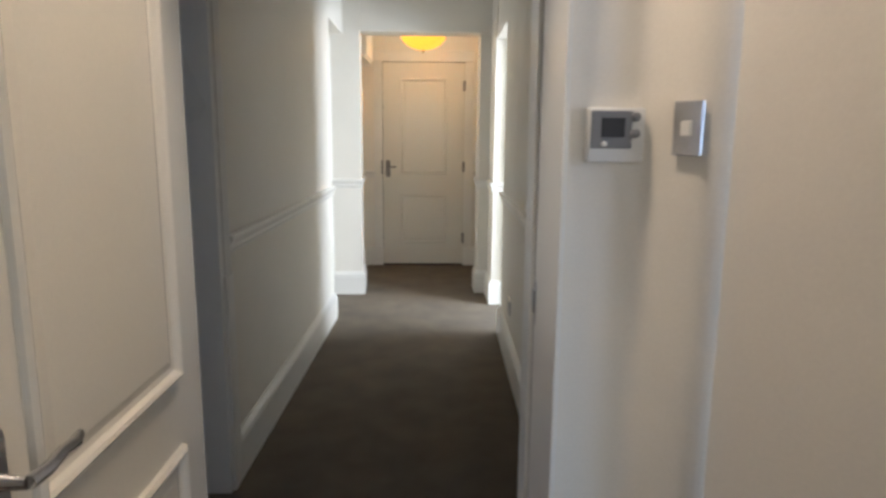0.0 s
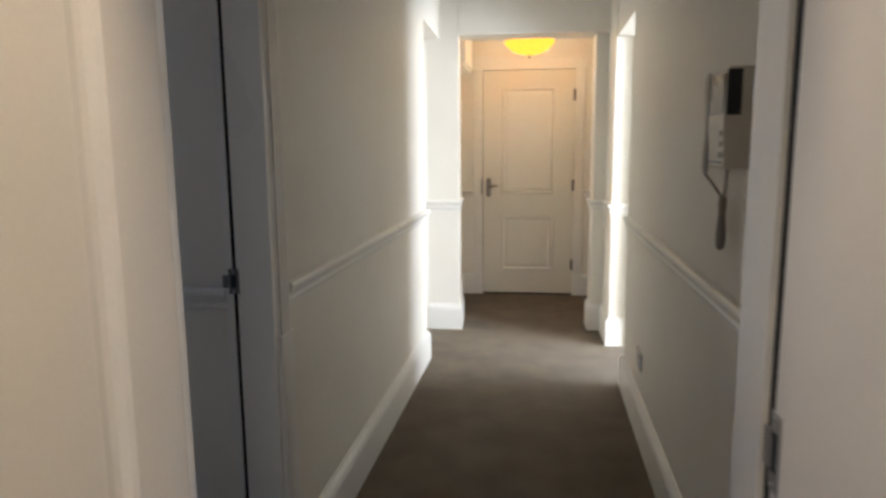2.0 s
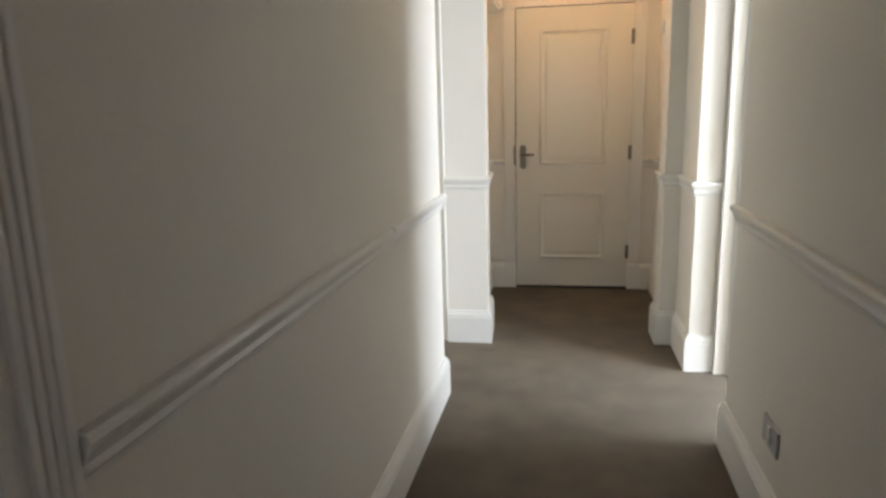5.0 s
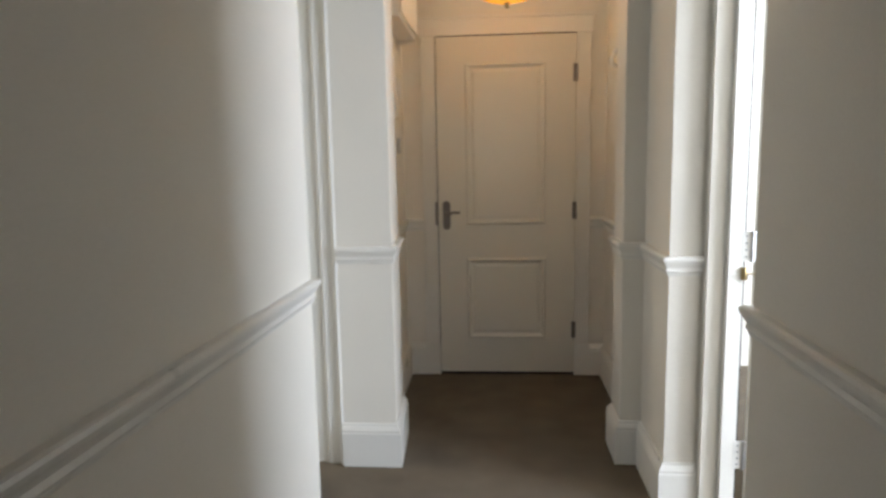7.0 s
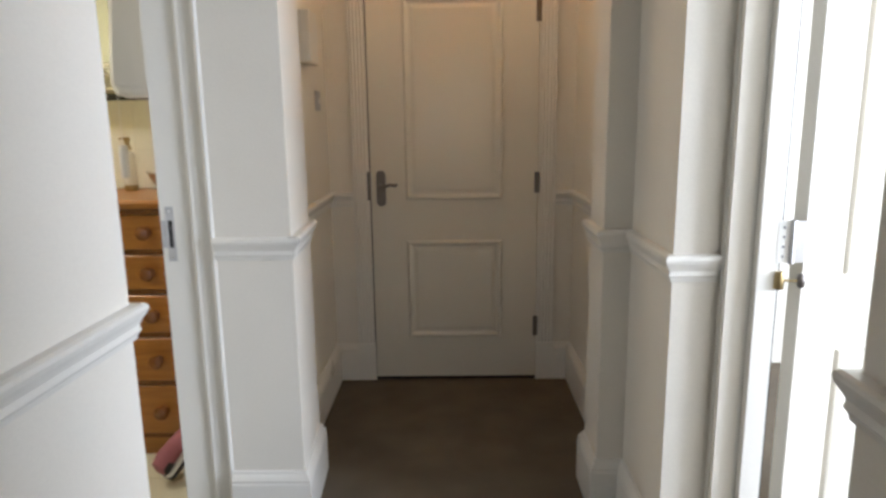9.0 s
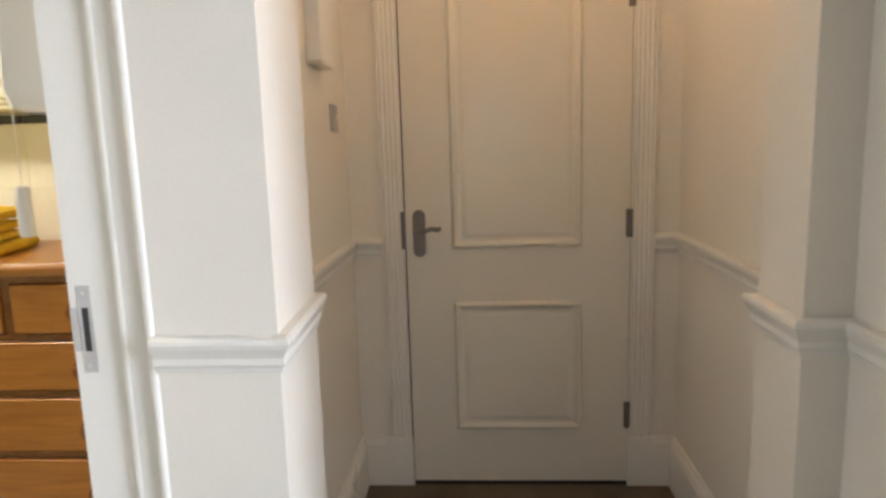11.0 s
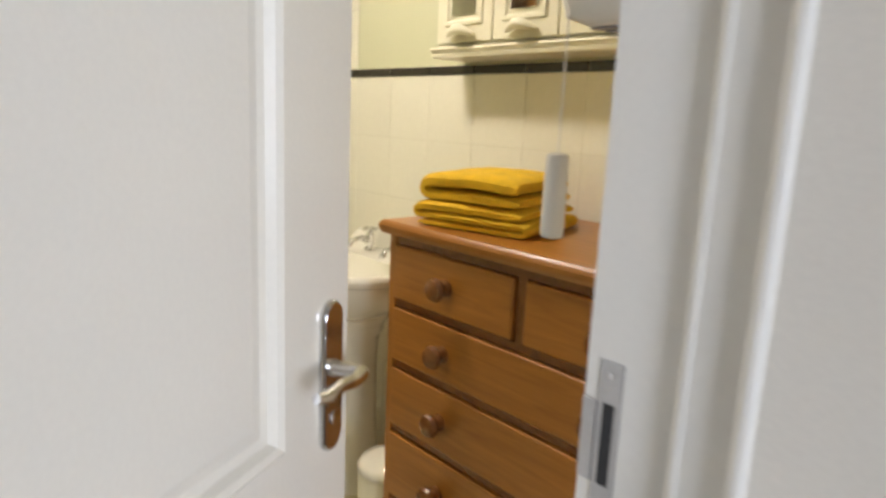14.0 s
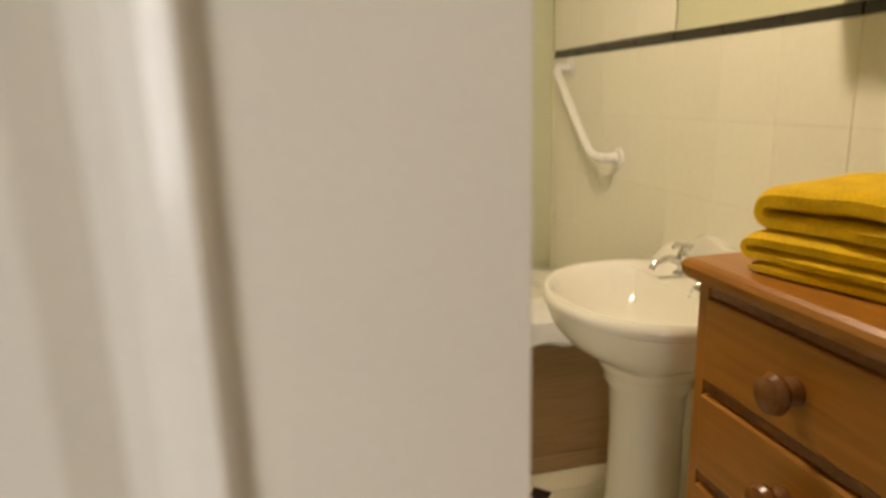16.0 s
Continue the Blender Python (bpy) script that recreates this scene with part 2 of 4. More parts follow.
def frame_loop(bm, x0, x1, z0, z1, profile, y, out):
    """A mitred moulding round a rectangle on a door's face; profile: (inset, rise)."""
    rings = [[(x0 + u, y + out * v, z0 + u), (x1 - u, y + out * v, z0 + u), (x1 - u, y + out * v, z1 - u), (x0 + u, y + out * v, z1 - u)] for u, v in profile]
    return loft(bm, rings, True, False)


SKIRT = [(0, 0), (0.022, 0), (0.022, 0.150), (0.019, 0.158), (0.0205, 0.165), (0.015, 0.176), (0.009, 0.184), (0.007, 0.192), (0, 0.194)]
RAIL = [(0, 0.903), (0.006, 0.905), (0.008, 0.915), (0.013, 0.922), (0.011, 0.934), (0.016, 0.944), (0.023, 0.955), (0.026, 0.964), (0.024, 0.972), (0.018, 0.976), (0, 0.977)]


def reeded(bm, origin, along, out, width, z0, z1, reeds=4, base=0.012, deep=0.007, square=False):
    """An upright reeded architrave: origin and directions in plan."""
    o, a, n = Vector(origin), Vector(along).normalized(), Vector(out).normalized()
    pts = [o]
    steps = reeds * 6
    pts.append(o + n * base * 1.5)
    pts.append(o + a * 0.008 + n * base * 1.5)
    for i in range(reeds if square else 0):
        for f, rise in ((0.08, 0.0), (0.16, 0.9), (0.30, 1.0), (0.70, 1.0), (0.84, 0.9), (0.92, 0.0)):
            pts.append(o + a * (0.010 + (width - 0.020) * (i + f) / reeds) + n * (base + deep * rise))
    for i in range(0 if square else steps + 1):
        f = i / steps
        pts.append(o + a * (0.010 + (width - 0.020) * f) + n * (base + deep * abs(math.sin(math.pi * reeds * f))))
    pts.append(o + a * (width - 0.008) + n * base * 1.5)
    pts.append(o + a * width + n * base * 1.5)
    pts.append(o + a * width)
    return prism(bm, [(p.x, p.y) for p in pts], z0, z1)


# ---- structure ----
H = 2.52   # ceiling of the corridor
LW0, LW1 = (-0.705, 2.66), (-0.640, 5.02)      # corridor's left wall face
RW0, RW1 = (0.490, 1.80), (0.547, 4.645)       # corridor's right wall face

bm = bmesh.new()
box(bm, -4.9, 3.7, -2.6, 1.72, -0.08, 0)
box(bm, -0.80, 3.7, 1.72, 4.98, -0.08, 0)
box(bm, -0.895, 3.7, 4.98, 7.6, -0.08, 0)
setting("floor", bm, CARPET, "taupe brown short-pile fitted carpet", "floor")

# Same carpet continued; the unlit bedroom's shade is put into its near-black colour.
bm = bmesh.new()
box(bm, -4.9, -0.80, 1.72, 4.98, -0.08, 0)
setting("floor_bedroom", bm, material("shaded_bedroom_carpet", (0.028, 0.026, 0.026), 0.95, 0, 0.2, 3, 420, 0.6), "bedroom carpet coloured dark for its shade", "floor")
bm = bmesh.new()
prism(bm, [LW0, LW1, (-0.900, 5.02), (-0.972, 4.80), (-0.972, 2.66)], 0, H)
prism(bm, [(-0.695, 2.66), (-0.972, 2.66), (-0.972, 1.87), (-0.71, 1.87)], 2.06, H)
prism(bm, [(-0.71, 1.87), (-0.972, 1.87), (-0.972, 1.55), (-0.495, 1.55), (-0.495, 1.80), (-0.71, 1.80)], 0, H)
prism(bm, [(-0.640, 5.02), (-0.640, 5.77), (-0.90, 5.77), (-0.90, 5.02)], 2.13, H)
setting("wall_west", bm, WALL, "cream-white painted corridor wall", "wall")

bm = bmesh.new()
prism(bm, [RW0, (0.78, 1.80), (0.78, 4.645), RW1], 0, H)
prism(bm, [RW1, (0.78, 4.645), (0.78, 5.44), (0.562, 5.44)], 2.06, H)
setting("wall_east", bm, WALL, "cream-white painted corridor wall", "wall")

bm = bmesh.new()
prism(bm, [(-0.895, 5.81), (-0.742, 5.81), (-0.742, 5.77), (-0.505, 5.77), (-0.522, 6.105), (-0.612, 6.105), (-0.612, 7.2), (-0.895, 7.2)], 0, H)
setting("wall_pilaster_west", bm, WALL, "white painted pilaster beside the bathroom door", "wall")

bm = bmesh.new()
prism(bm, [(0.468, 5.835), (0.557, 5.835), (0.557, 5.445), (0.677, 5.445), (0.677, 5.40), (0.80, 5.40), (0.80, 7.2), (0.588, 7.2), (0.588, 6.035), (0.468, 6.035)], 0, H)
setting("wall_pilaster_east", bm, WALL, "white painted stepped pilaster", "wall")

bm = bmesh.new()
prism(bm, [(-0.612, 7.02), (-0.41, 7.02), (-0.41, 7.2), (-0.612, 7.2)], 0, H)
prism(bm, [(0.41, 7.02), (0.588, 7.02), (0.588, 7.2), (0.41, 7.2)], 0, H)
box(bm, -0.41, 0.41, 7.02, 7.2, 2.04, H)
setting("wall_north", bm, WALL, "cream painted wall round the entrance door", "wall")

bm = bmesh.new()
box(bm, -0.503, 0.566, 5.765, 6.0, 2.15, H)
setting("lintel", bm, WALL, "white painted lintel over the entrance lobby", "lintel")

bm = bmesh.new()
box(bm, -0.72, 0.60, 1.57, 6.0, H, H + 0.1)
box(bm, -0.62, 0.60, 6.0, 7.2, 2.30, 2.40)
box(bm, -4.9, 3.7, -2.6, 1.56, 2.6, 2.7)
box(bm, -4.9, -0.72, 1.5, 4.98, 2.6, 2.7)
box(bm, 0.55, 3.7, 1.56, 7.3, 2.6, 2.7)
box(bm, -3.7, -0.72, 4.98, 6.9, 2.40, 2.5)
setting("ceiling", bm, CEIL, "plain white painted ceiling", "ceiling")

# start room: wall with the doorway, wall on the right with a rounded corner
bm = bmesh.new()
curve = [Vector((0.425, 1.535)), Vector((0.485, 1.530)), Vector((0.465, 1.390)), Vector((0.575, 1.385))]
bend = [tuple((1 - f) ** 3 * curve[0] + 3 * f * (1 - f) ** 2 * curve[1] + 3 * f * f * (1 - f) * curve[2] + f ** 3 * curve[3]) for f in (i / 24 for i in range(25))]
prism(bm, [(0.30, 1.535)] + bend + [(1.7, 1.385), (1.7, 1.80), (0.30, 1.80)], 0, 2.6)
prism(bm, [(0.493, 1.278), (0.55, 0.9), (0.60, -0.6), (0.70, -0.6), (0.65, 0.9), (0.60, 1.278)], 0, 2.6)
box(bm, -0.495, 0.30, 1.55, 1.80, 2.06, 2.6)
box(bm, -3.0, -0.972, 1.55, 1.75, 0, 2.6)
setting("wall_south", bm, WALL, "painted wall round the first doorway", "wall")
bm = bmesh.new()
box(bm, -3.1, -3.0, -2.5, 1.75, 0, 2.6)
box(bm, 1.7, 1.8, -2.5, 0.2, 0, 2.6)
box(bm, 1.7, 1.8, 0.2, 1.1, 0, 0.8)
box(bm, 1.7, 1.8, 0.2, 1.1, 2.2, 2.6)
box(bm, 1.7, 1.8, 1.1, 1.8, 0, 2.6)
box(bm, -3.0, -0.5, -2.5, -2.4, 0, 2.6)
box(bm, 1.1, 1.7, -2.5, -2.4, 0, 2.6)
box(bm, -0.5, 1.1, -2.5, -2.4, 0, 0.7)
box(bm, -0.5, 1.1, -2.5, -2.4, 2.3, 2.6)
setting("wall_room_south", bm, WALL, "plain painted walls behind the start", "wall")

# bedroom shell
BEDWALL = material("bedroom_paint", (0.66, 0.67, 0.72), 0.65, 0, 0.03, 1.5, 240, 0.1)
bm = bmesh.new()
box(bm, -4.9, -0.972, 4.72, 4.84, 0, 2.6)
setting("wall_bedroom_north", bm, BEDWALL, "pale painted bedroom wall", "wall")
bm = bmesh.new()
for y0, y1, z0, z1 in ((1.7, 3.4, 0, 2.6), (4.5, 4.72, 0, 2.6), (3.4, 4.5, 0, 0.7), (3.4, 4.5, 2.3, 2.6)):
    box(bm, -4.9, -4.8, y0, y1, z0, z1)
setting("wall_bedroom_west", bm, BEDWALL, "pale painted bedroom wall round a window", "wall")
bm = bmesh.new()
box(bm, -4.9, -3.0, 1.6, 1.7, 0, 2.6)
setting("wall_bedroom_south", bm, BEDWALL, "pale painted bedroom wall", "wall")

# east room shell
bm = bmesh.new()
box(bm, 3.6, 3.7, 2.9, 3.3, 0, 2.6)
box(bm, 3.6, 3.7, 5.25, 7.3, 0, 2.6)
box(bm, 3.6, 3.7, 3.3, 5.25, 0, 0.4)
box(bm, 3.6, 3.7, 3.3, 5.25, 2.35, 2.6)
box(bm, 0.78, 3.7, 2.8, 2.9, 0, 2.6)
box(bm, 0.80, 3.7, 7.2, 7.3, 0, 2.6)
setting("wall_east_room", bm, WALL, "white painted walls of the bright side room", "wall")

# bathroom shell
for side, (x0, x1, y0, y1) in (("north", (-3.65, -0.90, 6.722, 6.85)), ("west", (-3.65, -3.55, 4.962, 6.72)), ("south", (-3.65, -0.974, 4.86, 4.96))):
    bm = bmesh.new()
    box(bm, x0, x1, y0, y1, 0, 2.4)
    setting("wall_bathroom_" + side, bm, GREENPAINT, "pale green painted bathroom wall", "wall")

# skirtings and chair rails
def trim(name, path, profile, label):
    b = bmesh.new()
    sweep(b, path, profile)
    return setting(name, b, GLOSS, label, "trim")


RUNS = (
    ("west", [(-0.703, 2.745), LW1, (-0.86, 5.02)]),
    ("pilaster_west", [(-0.742, 5.77), (-0.505, 5.77), (-0.522, 6.105), (-0.612, 6.105), (-0.612, 7.02), (-0.498, 7.02)]),
    ("pilaster_east", [(0.498, 7.02), (0.588, 7.02), (0.588, 6.035), (0.468, 6.035), (0.468, 5.835), (0.557, 5.835), (0.557, 5.445), (0.673, 5.445)]),
    ("east", [(0.70, 4.645), RW1, (0.492, 1.885)]),
    ("bedroom", [(-4.79, 4.72), (-0.98, 4.72)]),
)
for where, run in RUNS:
    trim("baseboard_" + where, run, SKIRT, "white gloss moulded skirting board")
    trim("chair_rail_" + where, run, RAIL, "white gloss moulded dado rail")
trim("chair_rail_bedroom_door", [(-0.972, 2.9), (-0.972, 2.66), (-0.835, 2.66)], [(u, z) for u, z in RAIL], "white gloss moulded dado rail")

# ---- architraves, linings ----
def post(name, x0, x1, y0, y1, z0, z1, label, mat=None, bevel=0.002):
    b = bmesh.new()
    box(b, x0, x1, y0, y1, z0, z1, bevel)
    return setting(name, b, mat or GLOSS, label, "door frame")


# entrance door
b = bmesh.new()
reeded(b, (-0.498, 7.02), (1, 0), (0, -1), 0.086, 0.194, 2.045)
reeded(b, (0.412, 7.02), (1, 0), (0, -1), 0.086, 0.194, 2.045)
box(b, -0.50, -0.41, 6.997, 7.02, 0, 0.198, 0.003)
box(b, 0.41, 0.50, 6.997, 7.02, 0, 0.198, 0.003)
box(b, -0.505, 0.505, 6.995, 7.02, 2.045, 2.135, 0.004)
box(b, -0.515, 0.515, 6.985, 7.02, 2.135, 2.155, 0.005)
setting("door_frame_entrance", b, GLOSS, "white reeded architrave round the entrance door", "door frame")

# bathroom doorway lining
b = bmesh.new()
box(b, -0.914, -0.808, 5.793, 5.81, 0, 2.06)
tube(b, [(-0.748, 5.771, 0), (-0.748, 5.771, 2.1)], 0.008, 12)
tube(b, [(-0.806, 5.787, 0), (-0.806, 5.787, 2.08)], 0.009, 12)
box(b, -0.806, -0.748, 5.78, 5.81, 0, 2.08)
box(b, -0.90, -0.80, 5.02, 5.81, 2.06, 2.14)
box(b, -0.90, -0.78, 5.022, 5.075, 0, 2.06)
setting("door_frame_bathroom", b, GLOSS, "white gloss lining of the bathroom doorway", "door frame")

# bedroom doorway lining with its dark seal
b = bmesh.new()
reeded(b, (-0.704, 2.655), (0.01, 1), (1, 0), 0.088, 0.84, 2.12, 4, 0.008, 0.012, True)
box(b, -0.704, -0.681, 2.654, 2.744, 0, 0.84, 0.003)
box(b, -0.795, -0.694, 2.632, 2.662, 0, 2.06)
box(b, -0.83, -0.811, 2.640, 2.662, 0, 2.06)
box(b, -0.83, -0.694, 1.87, 2.64, 2.04, 2.07)
box(b, -0.83, -0.70, 1.855, 1.885, 0, 2.06)
setting("door_frame_bedroom", b, GLOSS, "off-white reeded architrave of the bedroom doorway", "door frame")
post("door_seal", -0.811, -0.795, 2.646, 2.662, 0, 2.05, "dark rubber smoke seal in the frame", BLACK, 0)

# first doorway lining
b = bmesh.new()
box(b, 0.292, 0.302, 1.512, 1.765, 0, 2.06)
box(b, 0.287, 0.305, 1.795, 1.90, 0, 2.06)
box(b, 0.300, 0.492, 1.80, 1.815, 0, 2.06)
box(b, -0.50, -0.485, 1.55, 1.80, 0, 2.06)
box(b, -0.495, 0.30, 1.74, 1.80, 2.03, 2.06)
reeded(b, (0.492, 1.89), (0.02, -1), (-1, 0), 0.085, 0, 2.12)
setting("door_frame_first", b, GLOSS, "white painted lining of the first doorway", "door frame")
post("door_seal_first", 0.296, 0.304, 1.765, 1.795, 0, 2.05, "dark rubber smoke seal in the frame", BLACK, 0)

# east doorway lining
b = bmesh.new()
reeded(b, (0.677, 5.437), (1, -0.35), (-0.35, -1), 0.070, 0, 2.12, 3)
box(b, 0.738, 0.790, 5.372, 5.40, 0, 2.06, 0.002)
box(b, 0.70, 0.80, 4.645, 4.66, 0, 2.06)
setting("door_frame_east", b, GLOSS, "white reeded lining of the side room doorway", "door frame")
# Shade between jamb and open leaf, put in as a black strip.
post("door_seal_east", 0.790, 0.799, 5.385, 5.40, 0, 2.05, "black strip for the shade beside the open door", BLACK, 0)


# ---- doors ----
PANEL = [(0, 0), (0.002, 0.010), (0.010, 0.016), (0.018, 0.012), (0.024, 0.003), (0.034, 0.001), (0.052, 0.006), (0.058, 0.006)]


def lever_handle(parent, x, z, side, hand, mat, plate=0.19, reach=1.0):
    """A lever on a long rounded plate; side: -1 or 1, the face of the door; hand: the way in which the lever points."""
    y0 = 0.0 if side < 0 else parent["thick"]
    b = bmesh.new()
    pts, r = [], 0.023
    for i in range(17):
        a = math.pi * i / 16
        pts.append((x + r * math.cos(a), z + plate / 2 - r + r * math.sin(a)))
    for i in range(17):
        a = math.pi + math.pi * i / 16
        pts.append((x + r * math.cos(a), z - plate / 2 + r + r * math.sin(a)))
    def ring(s, d):
        return [(x + (px - x) * s, y0 + side * d, z + (pz - z) * (1 - (1 - s) * 0.3)) for px, pz in pts]
    loft(b, [ring(1, 0), ring(1, 0.005), ring(0.9, 0.009), ring(0.78, 0.009)])
    plate_ob = part("handle_plate", b, mat, parent, "long rounded chrome handle plate", True)
    b = bmesh.new()
    zl = z + 0.012
    tube(b, [(x, y0 + side * d, zl) for d in (0.006, 0.02, 0.045)], [0.013, 0.010, 0.009], 12)
    tube(b, [(x, y0 + side * 0.047, zl), (x + hand * reach * 0.03, y0 + side * 0.052, zl + 0.002), (x + hand * reach * 0.065, y0 + side * 0.054, zl + 0.010), (x + hand * reach * 0.095, y0 + side * 0.052, zl + 0.006), (x + hand * reach * 0.112, y0 + side * 0.050, zl + 0.012)], [0.010, 0.009, 0.008, 0.009, 0.006], 12)
    lathe(b, [(0.009, 0), (0.009, 0.003), (0.006, 0.004)], (x, y0 + side * 0.008, z - 0.055), 12, turn=Euler((radians(90 if side < 0 else -90), 0, 0)).to_matrix())
    part("lever", b, mat, plate_ob, "curved chrome lever", True)


def panel_door(name, width, height, panels, label, thick=0.036):
    """A painted door with bolection mouldings on both faces; its hinge edge is x = 0 and its front face y = 0."""
    b = bmesh.new()
    box(b, 0, width, 0, thick, 0, height, 0.002)
    door = tagged(new(name, mesh_of(name, b, DOORP)), label, "door", "", "structure")
    door["thick"] = thick
    for x0, x1, z0, z1 in panels:
        for y, out in ((0.0, -1), (thick, 1)):
            b = bmesh.new()
            frame_loop(b, x0, x1, z0, z1, PANEL, y, out)
            x2, x3, z2, z3 = x0 + 0.058, x1 - 0.058, z0 + 0.058, z1 - 0.058
            bm_face = [b.verts.new((px, y + out * 0.006, pz)) for px, pz in ((x2, z2), (x3, z2), (x3, z3), (x2, z3))]
            b.faces.new(bm_face)
            part("panel", b, DOORP, door)
    return door


def butt_hinge(parent, x, y, z, mat, high=0.10):
    b = bmesh.new()
    tube(b, [(x, y, z - high / 2), (x, y, z + high / 2)], 0.008, 10)
    for q in (-1, 1):
        box(b, x + (q - 1) * 0.006, x + (q + 1) * 0.006, y + 0.002, y + 0.006, z - high / 2, z + high / 2)
    part("hinge", b, mat, parent, "dark metal butt hinge", True)


# entrance door, closed
d1 = panel_door("door_1", 0.82, 2.022, [(0.174, 0.646, 0.921, 1.868), (0.174, 0.646, 0.216, 0.716)], "closed cream two-panel entrance door with lever handle", 0.045)
d1.location = (-0.41, 7.004, 0.018)
lever_handle(d1, 0.052, 0.978, -1, 1, PEWTER, 0.175, 0.75)
for hz in (0.27, 1.0, 1.80):
    butt_hinge(d1, 0.815, -0.006, hz, PEWTER)
b = bmesh.new()
box(b, -0.016, 0.002, -0.004, 0.004, 0.92, 1.06, 0.002)
part("strike_plate", b, PEWTER, d1, "dark metal strike plate")

# Black strips stand in for the shade in the gaps round the door.
post("door_gap", -0.41, 0.41, 7.008, 7.05, 0.001, 0.020, "black strip for the shade under the entrance door", BLACK, 0)
post("door_gap_top", -0.408, 0.41, 7.001, 7.05, 2.0405, 2.0448, "black strip for the shade above the entrance door", BLACK, 0)
post("door_gap_side", -0.4125, -0.408, 7.001, 7.05, 0.02, 2.04, "black strip for the shade beside the entrance door", BLACK, 0)

# first door, open against the reveal
d2 = panel_door("door_2", 0.742, 2.02, [(0.125, 0.625, 0.840, 1.87), (0.125, 0.625, 0.20, 0.69)], "open white panelled door with a curved chrome lever")
d2.matrix_world = pose(-0.474, 1.765, 0.012, 0, 0, -90.5) @ Matrix.Translation((0, -0.036, 0))
lever_handle(d2, 0.70, 0.915, 1, -1, CHROME, 0.17)
lever_handle(d2, 0.70, 0.915, -1, -1, CHROME, 0.17)

# bathroom door, ajar into the bathroom
d3 = panel_door("door_3", 0.735, 2.03, [(0.175, 0.575, 0.903, 1.87), (0.175, 0.575, 0.20, 0.70)], "white panelled bathroom door standing ajar with chrome lever handle")
d3.matrix_world = pose(-0.902, 5.085, 0.012, 0, 0, 118.2)
lever_handle(d3, 0.685, 0.955, -1, -1, CHROME, 0.20)
lever_handle(d3, 0.685, 0.955, 1, -1, CHROME, 0.20)

# side room door, open into the bright room
d4 = panel_door("door_4", 0.74, 2.02, [(0.175, 0.565, 0.903, 1.87), (0.175, 0.565, 0.20, 0.70)], "white panelled side room door standing wide open")
d4.matrix_world = pose(0.853, 5.378, 0.012, 0, 0, 30)


# ---- corridor things ----
def rounded_plate(b, w, h, d, r=0.006):
    """A plate that lies on the plane y = 0 and stands out towards -y, centred on the origin."""
    box(b, -w / 2, w / 2, -d, 0.0, -h / 2, h / 2, r, 2)


# ceiling lamp in the entrance lobby
lamp = thing("ceiling_lamp", "lit amber glass bowl ceiling lamp with brass finial", "ceiling lamp")
lamp.location = (0.0, 6.42, 2.30)
b = bmesh.new()
lathe(b, [(0.02, -0.212), (0.05, -0.210), (0.105, -0.195), (0.150, -0.170), (0.185, -0.138), (0.200, -0.112), (0.203, -0.105), (0.196, -0.107), (0.180, -0.132), (0.146, -0.163), (0.10, -0.188), (0.045, -0.203)], seg=36)
bowl = part("shade", b, LAMPGLASS, lamp, "glowing amber glass bowl", True)
bowl.visible_shadow = False
b = bmesh.new()
lathe(b, [(0.0, -0.240), (0.009, -0.236), (0.012, -0.226), (0.007, -0.219), (0.016, -0.214), (0.016, -0.208), (0.004, -0.206), (0.004, -0.02)], seg=14)
part("finial", b, BRASS, lamp, "small aged brass finial", True)
b = bmesh.new()
lathe(b, [(0.055, 0.0), (0.055, -0.012), (0.035, -0.022), (0.01, -0.026)], seg=20)
part("ceiling_rose", b, BRASS, lamp, "round brass mount", True)

# entry phone on the right wall; its own front faces -y before it is turned to face -x
phone = thing("entry_phone", "beige wall entry phone with dark display and a hanging strap", "intercom")
phone.matrix_world = pose(0.504, 2.65, 1.41, 0, 0, -91.5)
b = bmesh.new()
loft(b, [[(-0.035, 0, z0), (0.110, 0, z0), (0.110, -d, z0), (-0.035, -d, z0)] for d, z0 in ((0.058, -0.108), (0.066, -0.102), (0.070, 0.0), (0.066, 0.112), (0.060, 0.122))])
body = part("body", b, BEIGEPL, phone)
b = bmesh.new()
box(b, -0.030, 0.102, -0.071, -0.060, 0.018, 0.108, 0.003)
part("display", b, material("screen_glass", (0.20, 0.22, 0.23), 0.28, 0, 0.12, 9, 200, 0.0), body, "pale grey glass screen")
b = bmesh.new()
box(b, 0.108, 0.1115, -0.066, -0.034, 0.014, 0.116, 0.001)
part("side_panel", b, DARKPL, body, "glossy black side panel")
for i in range(3):
    b = bmesh.new()
    box(b, 0.084, 0.099, -0.077, -0.064, -0.034 - i * 0.024, -0.020 - i * 0.024, 0.003)
    part("button", b, PLASTIC, body, "small pale button")
b = bmesh.new()
box(b, -0.025, 0.09, -0.0685, -0.060, -0.096, -0.090)
part("caption_bar", b, GREYPL, body, "thin grey line of print")
b = bmesh.new()
rings = []
for z, w, d in ((-0.125, 0.016, 0.010), (-0.112, 0.021, 0.022), (-0.07, 0.022, 0.020), (-0.04, 0.016, 0.012), (0.04, 0.016, 0.012), (0.075, 0.022, 0.020), (0.112, 0.021, 0.022), (0.122, 0.016, 0.010)):
    rings.append([(-0.050 + 0.7 * w * math.cos(a), -0.070 + 0.4 * d * math.sin(a), z) for a in (2 * math.pi * q / 14 for q in range(14))])
loft(b, rings)
grip = part("handset", b, BEIGEPL, phone, "slim beige handset", True)
b = bmesh.new()
box(b, -0.062, -0.036, -0.064, 0.0, -0.095, 0.100, 0.006)
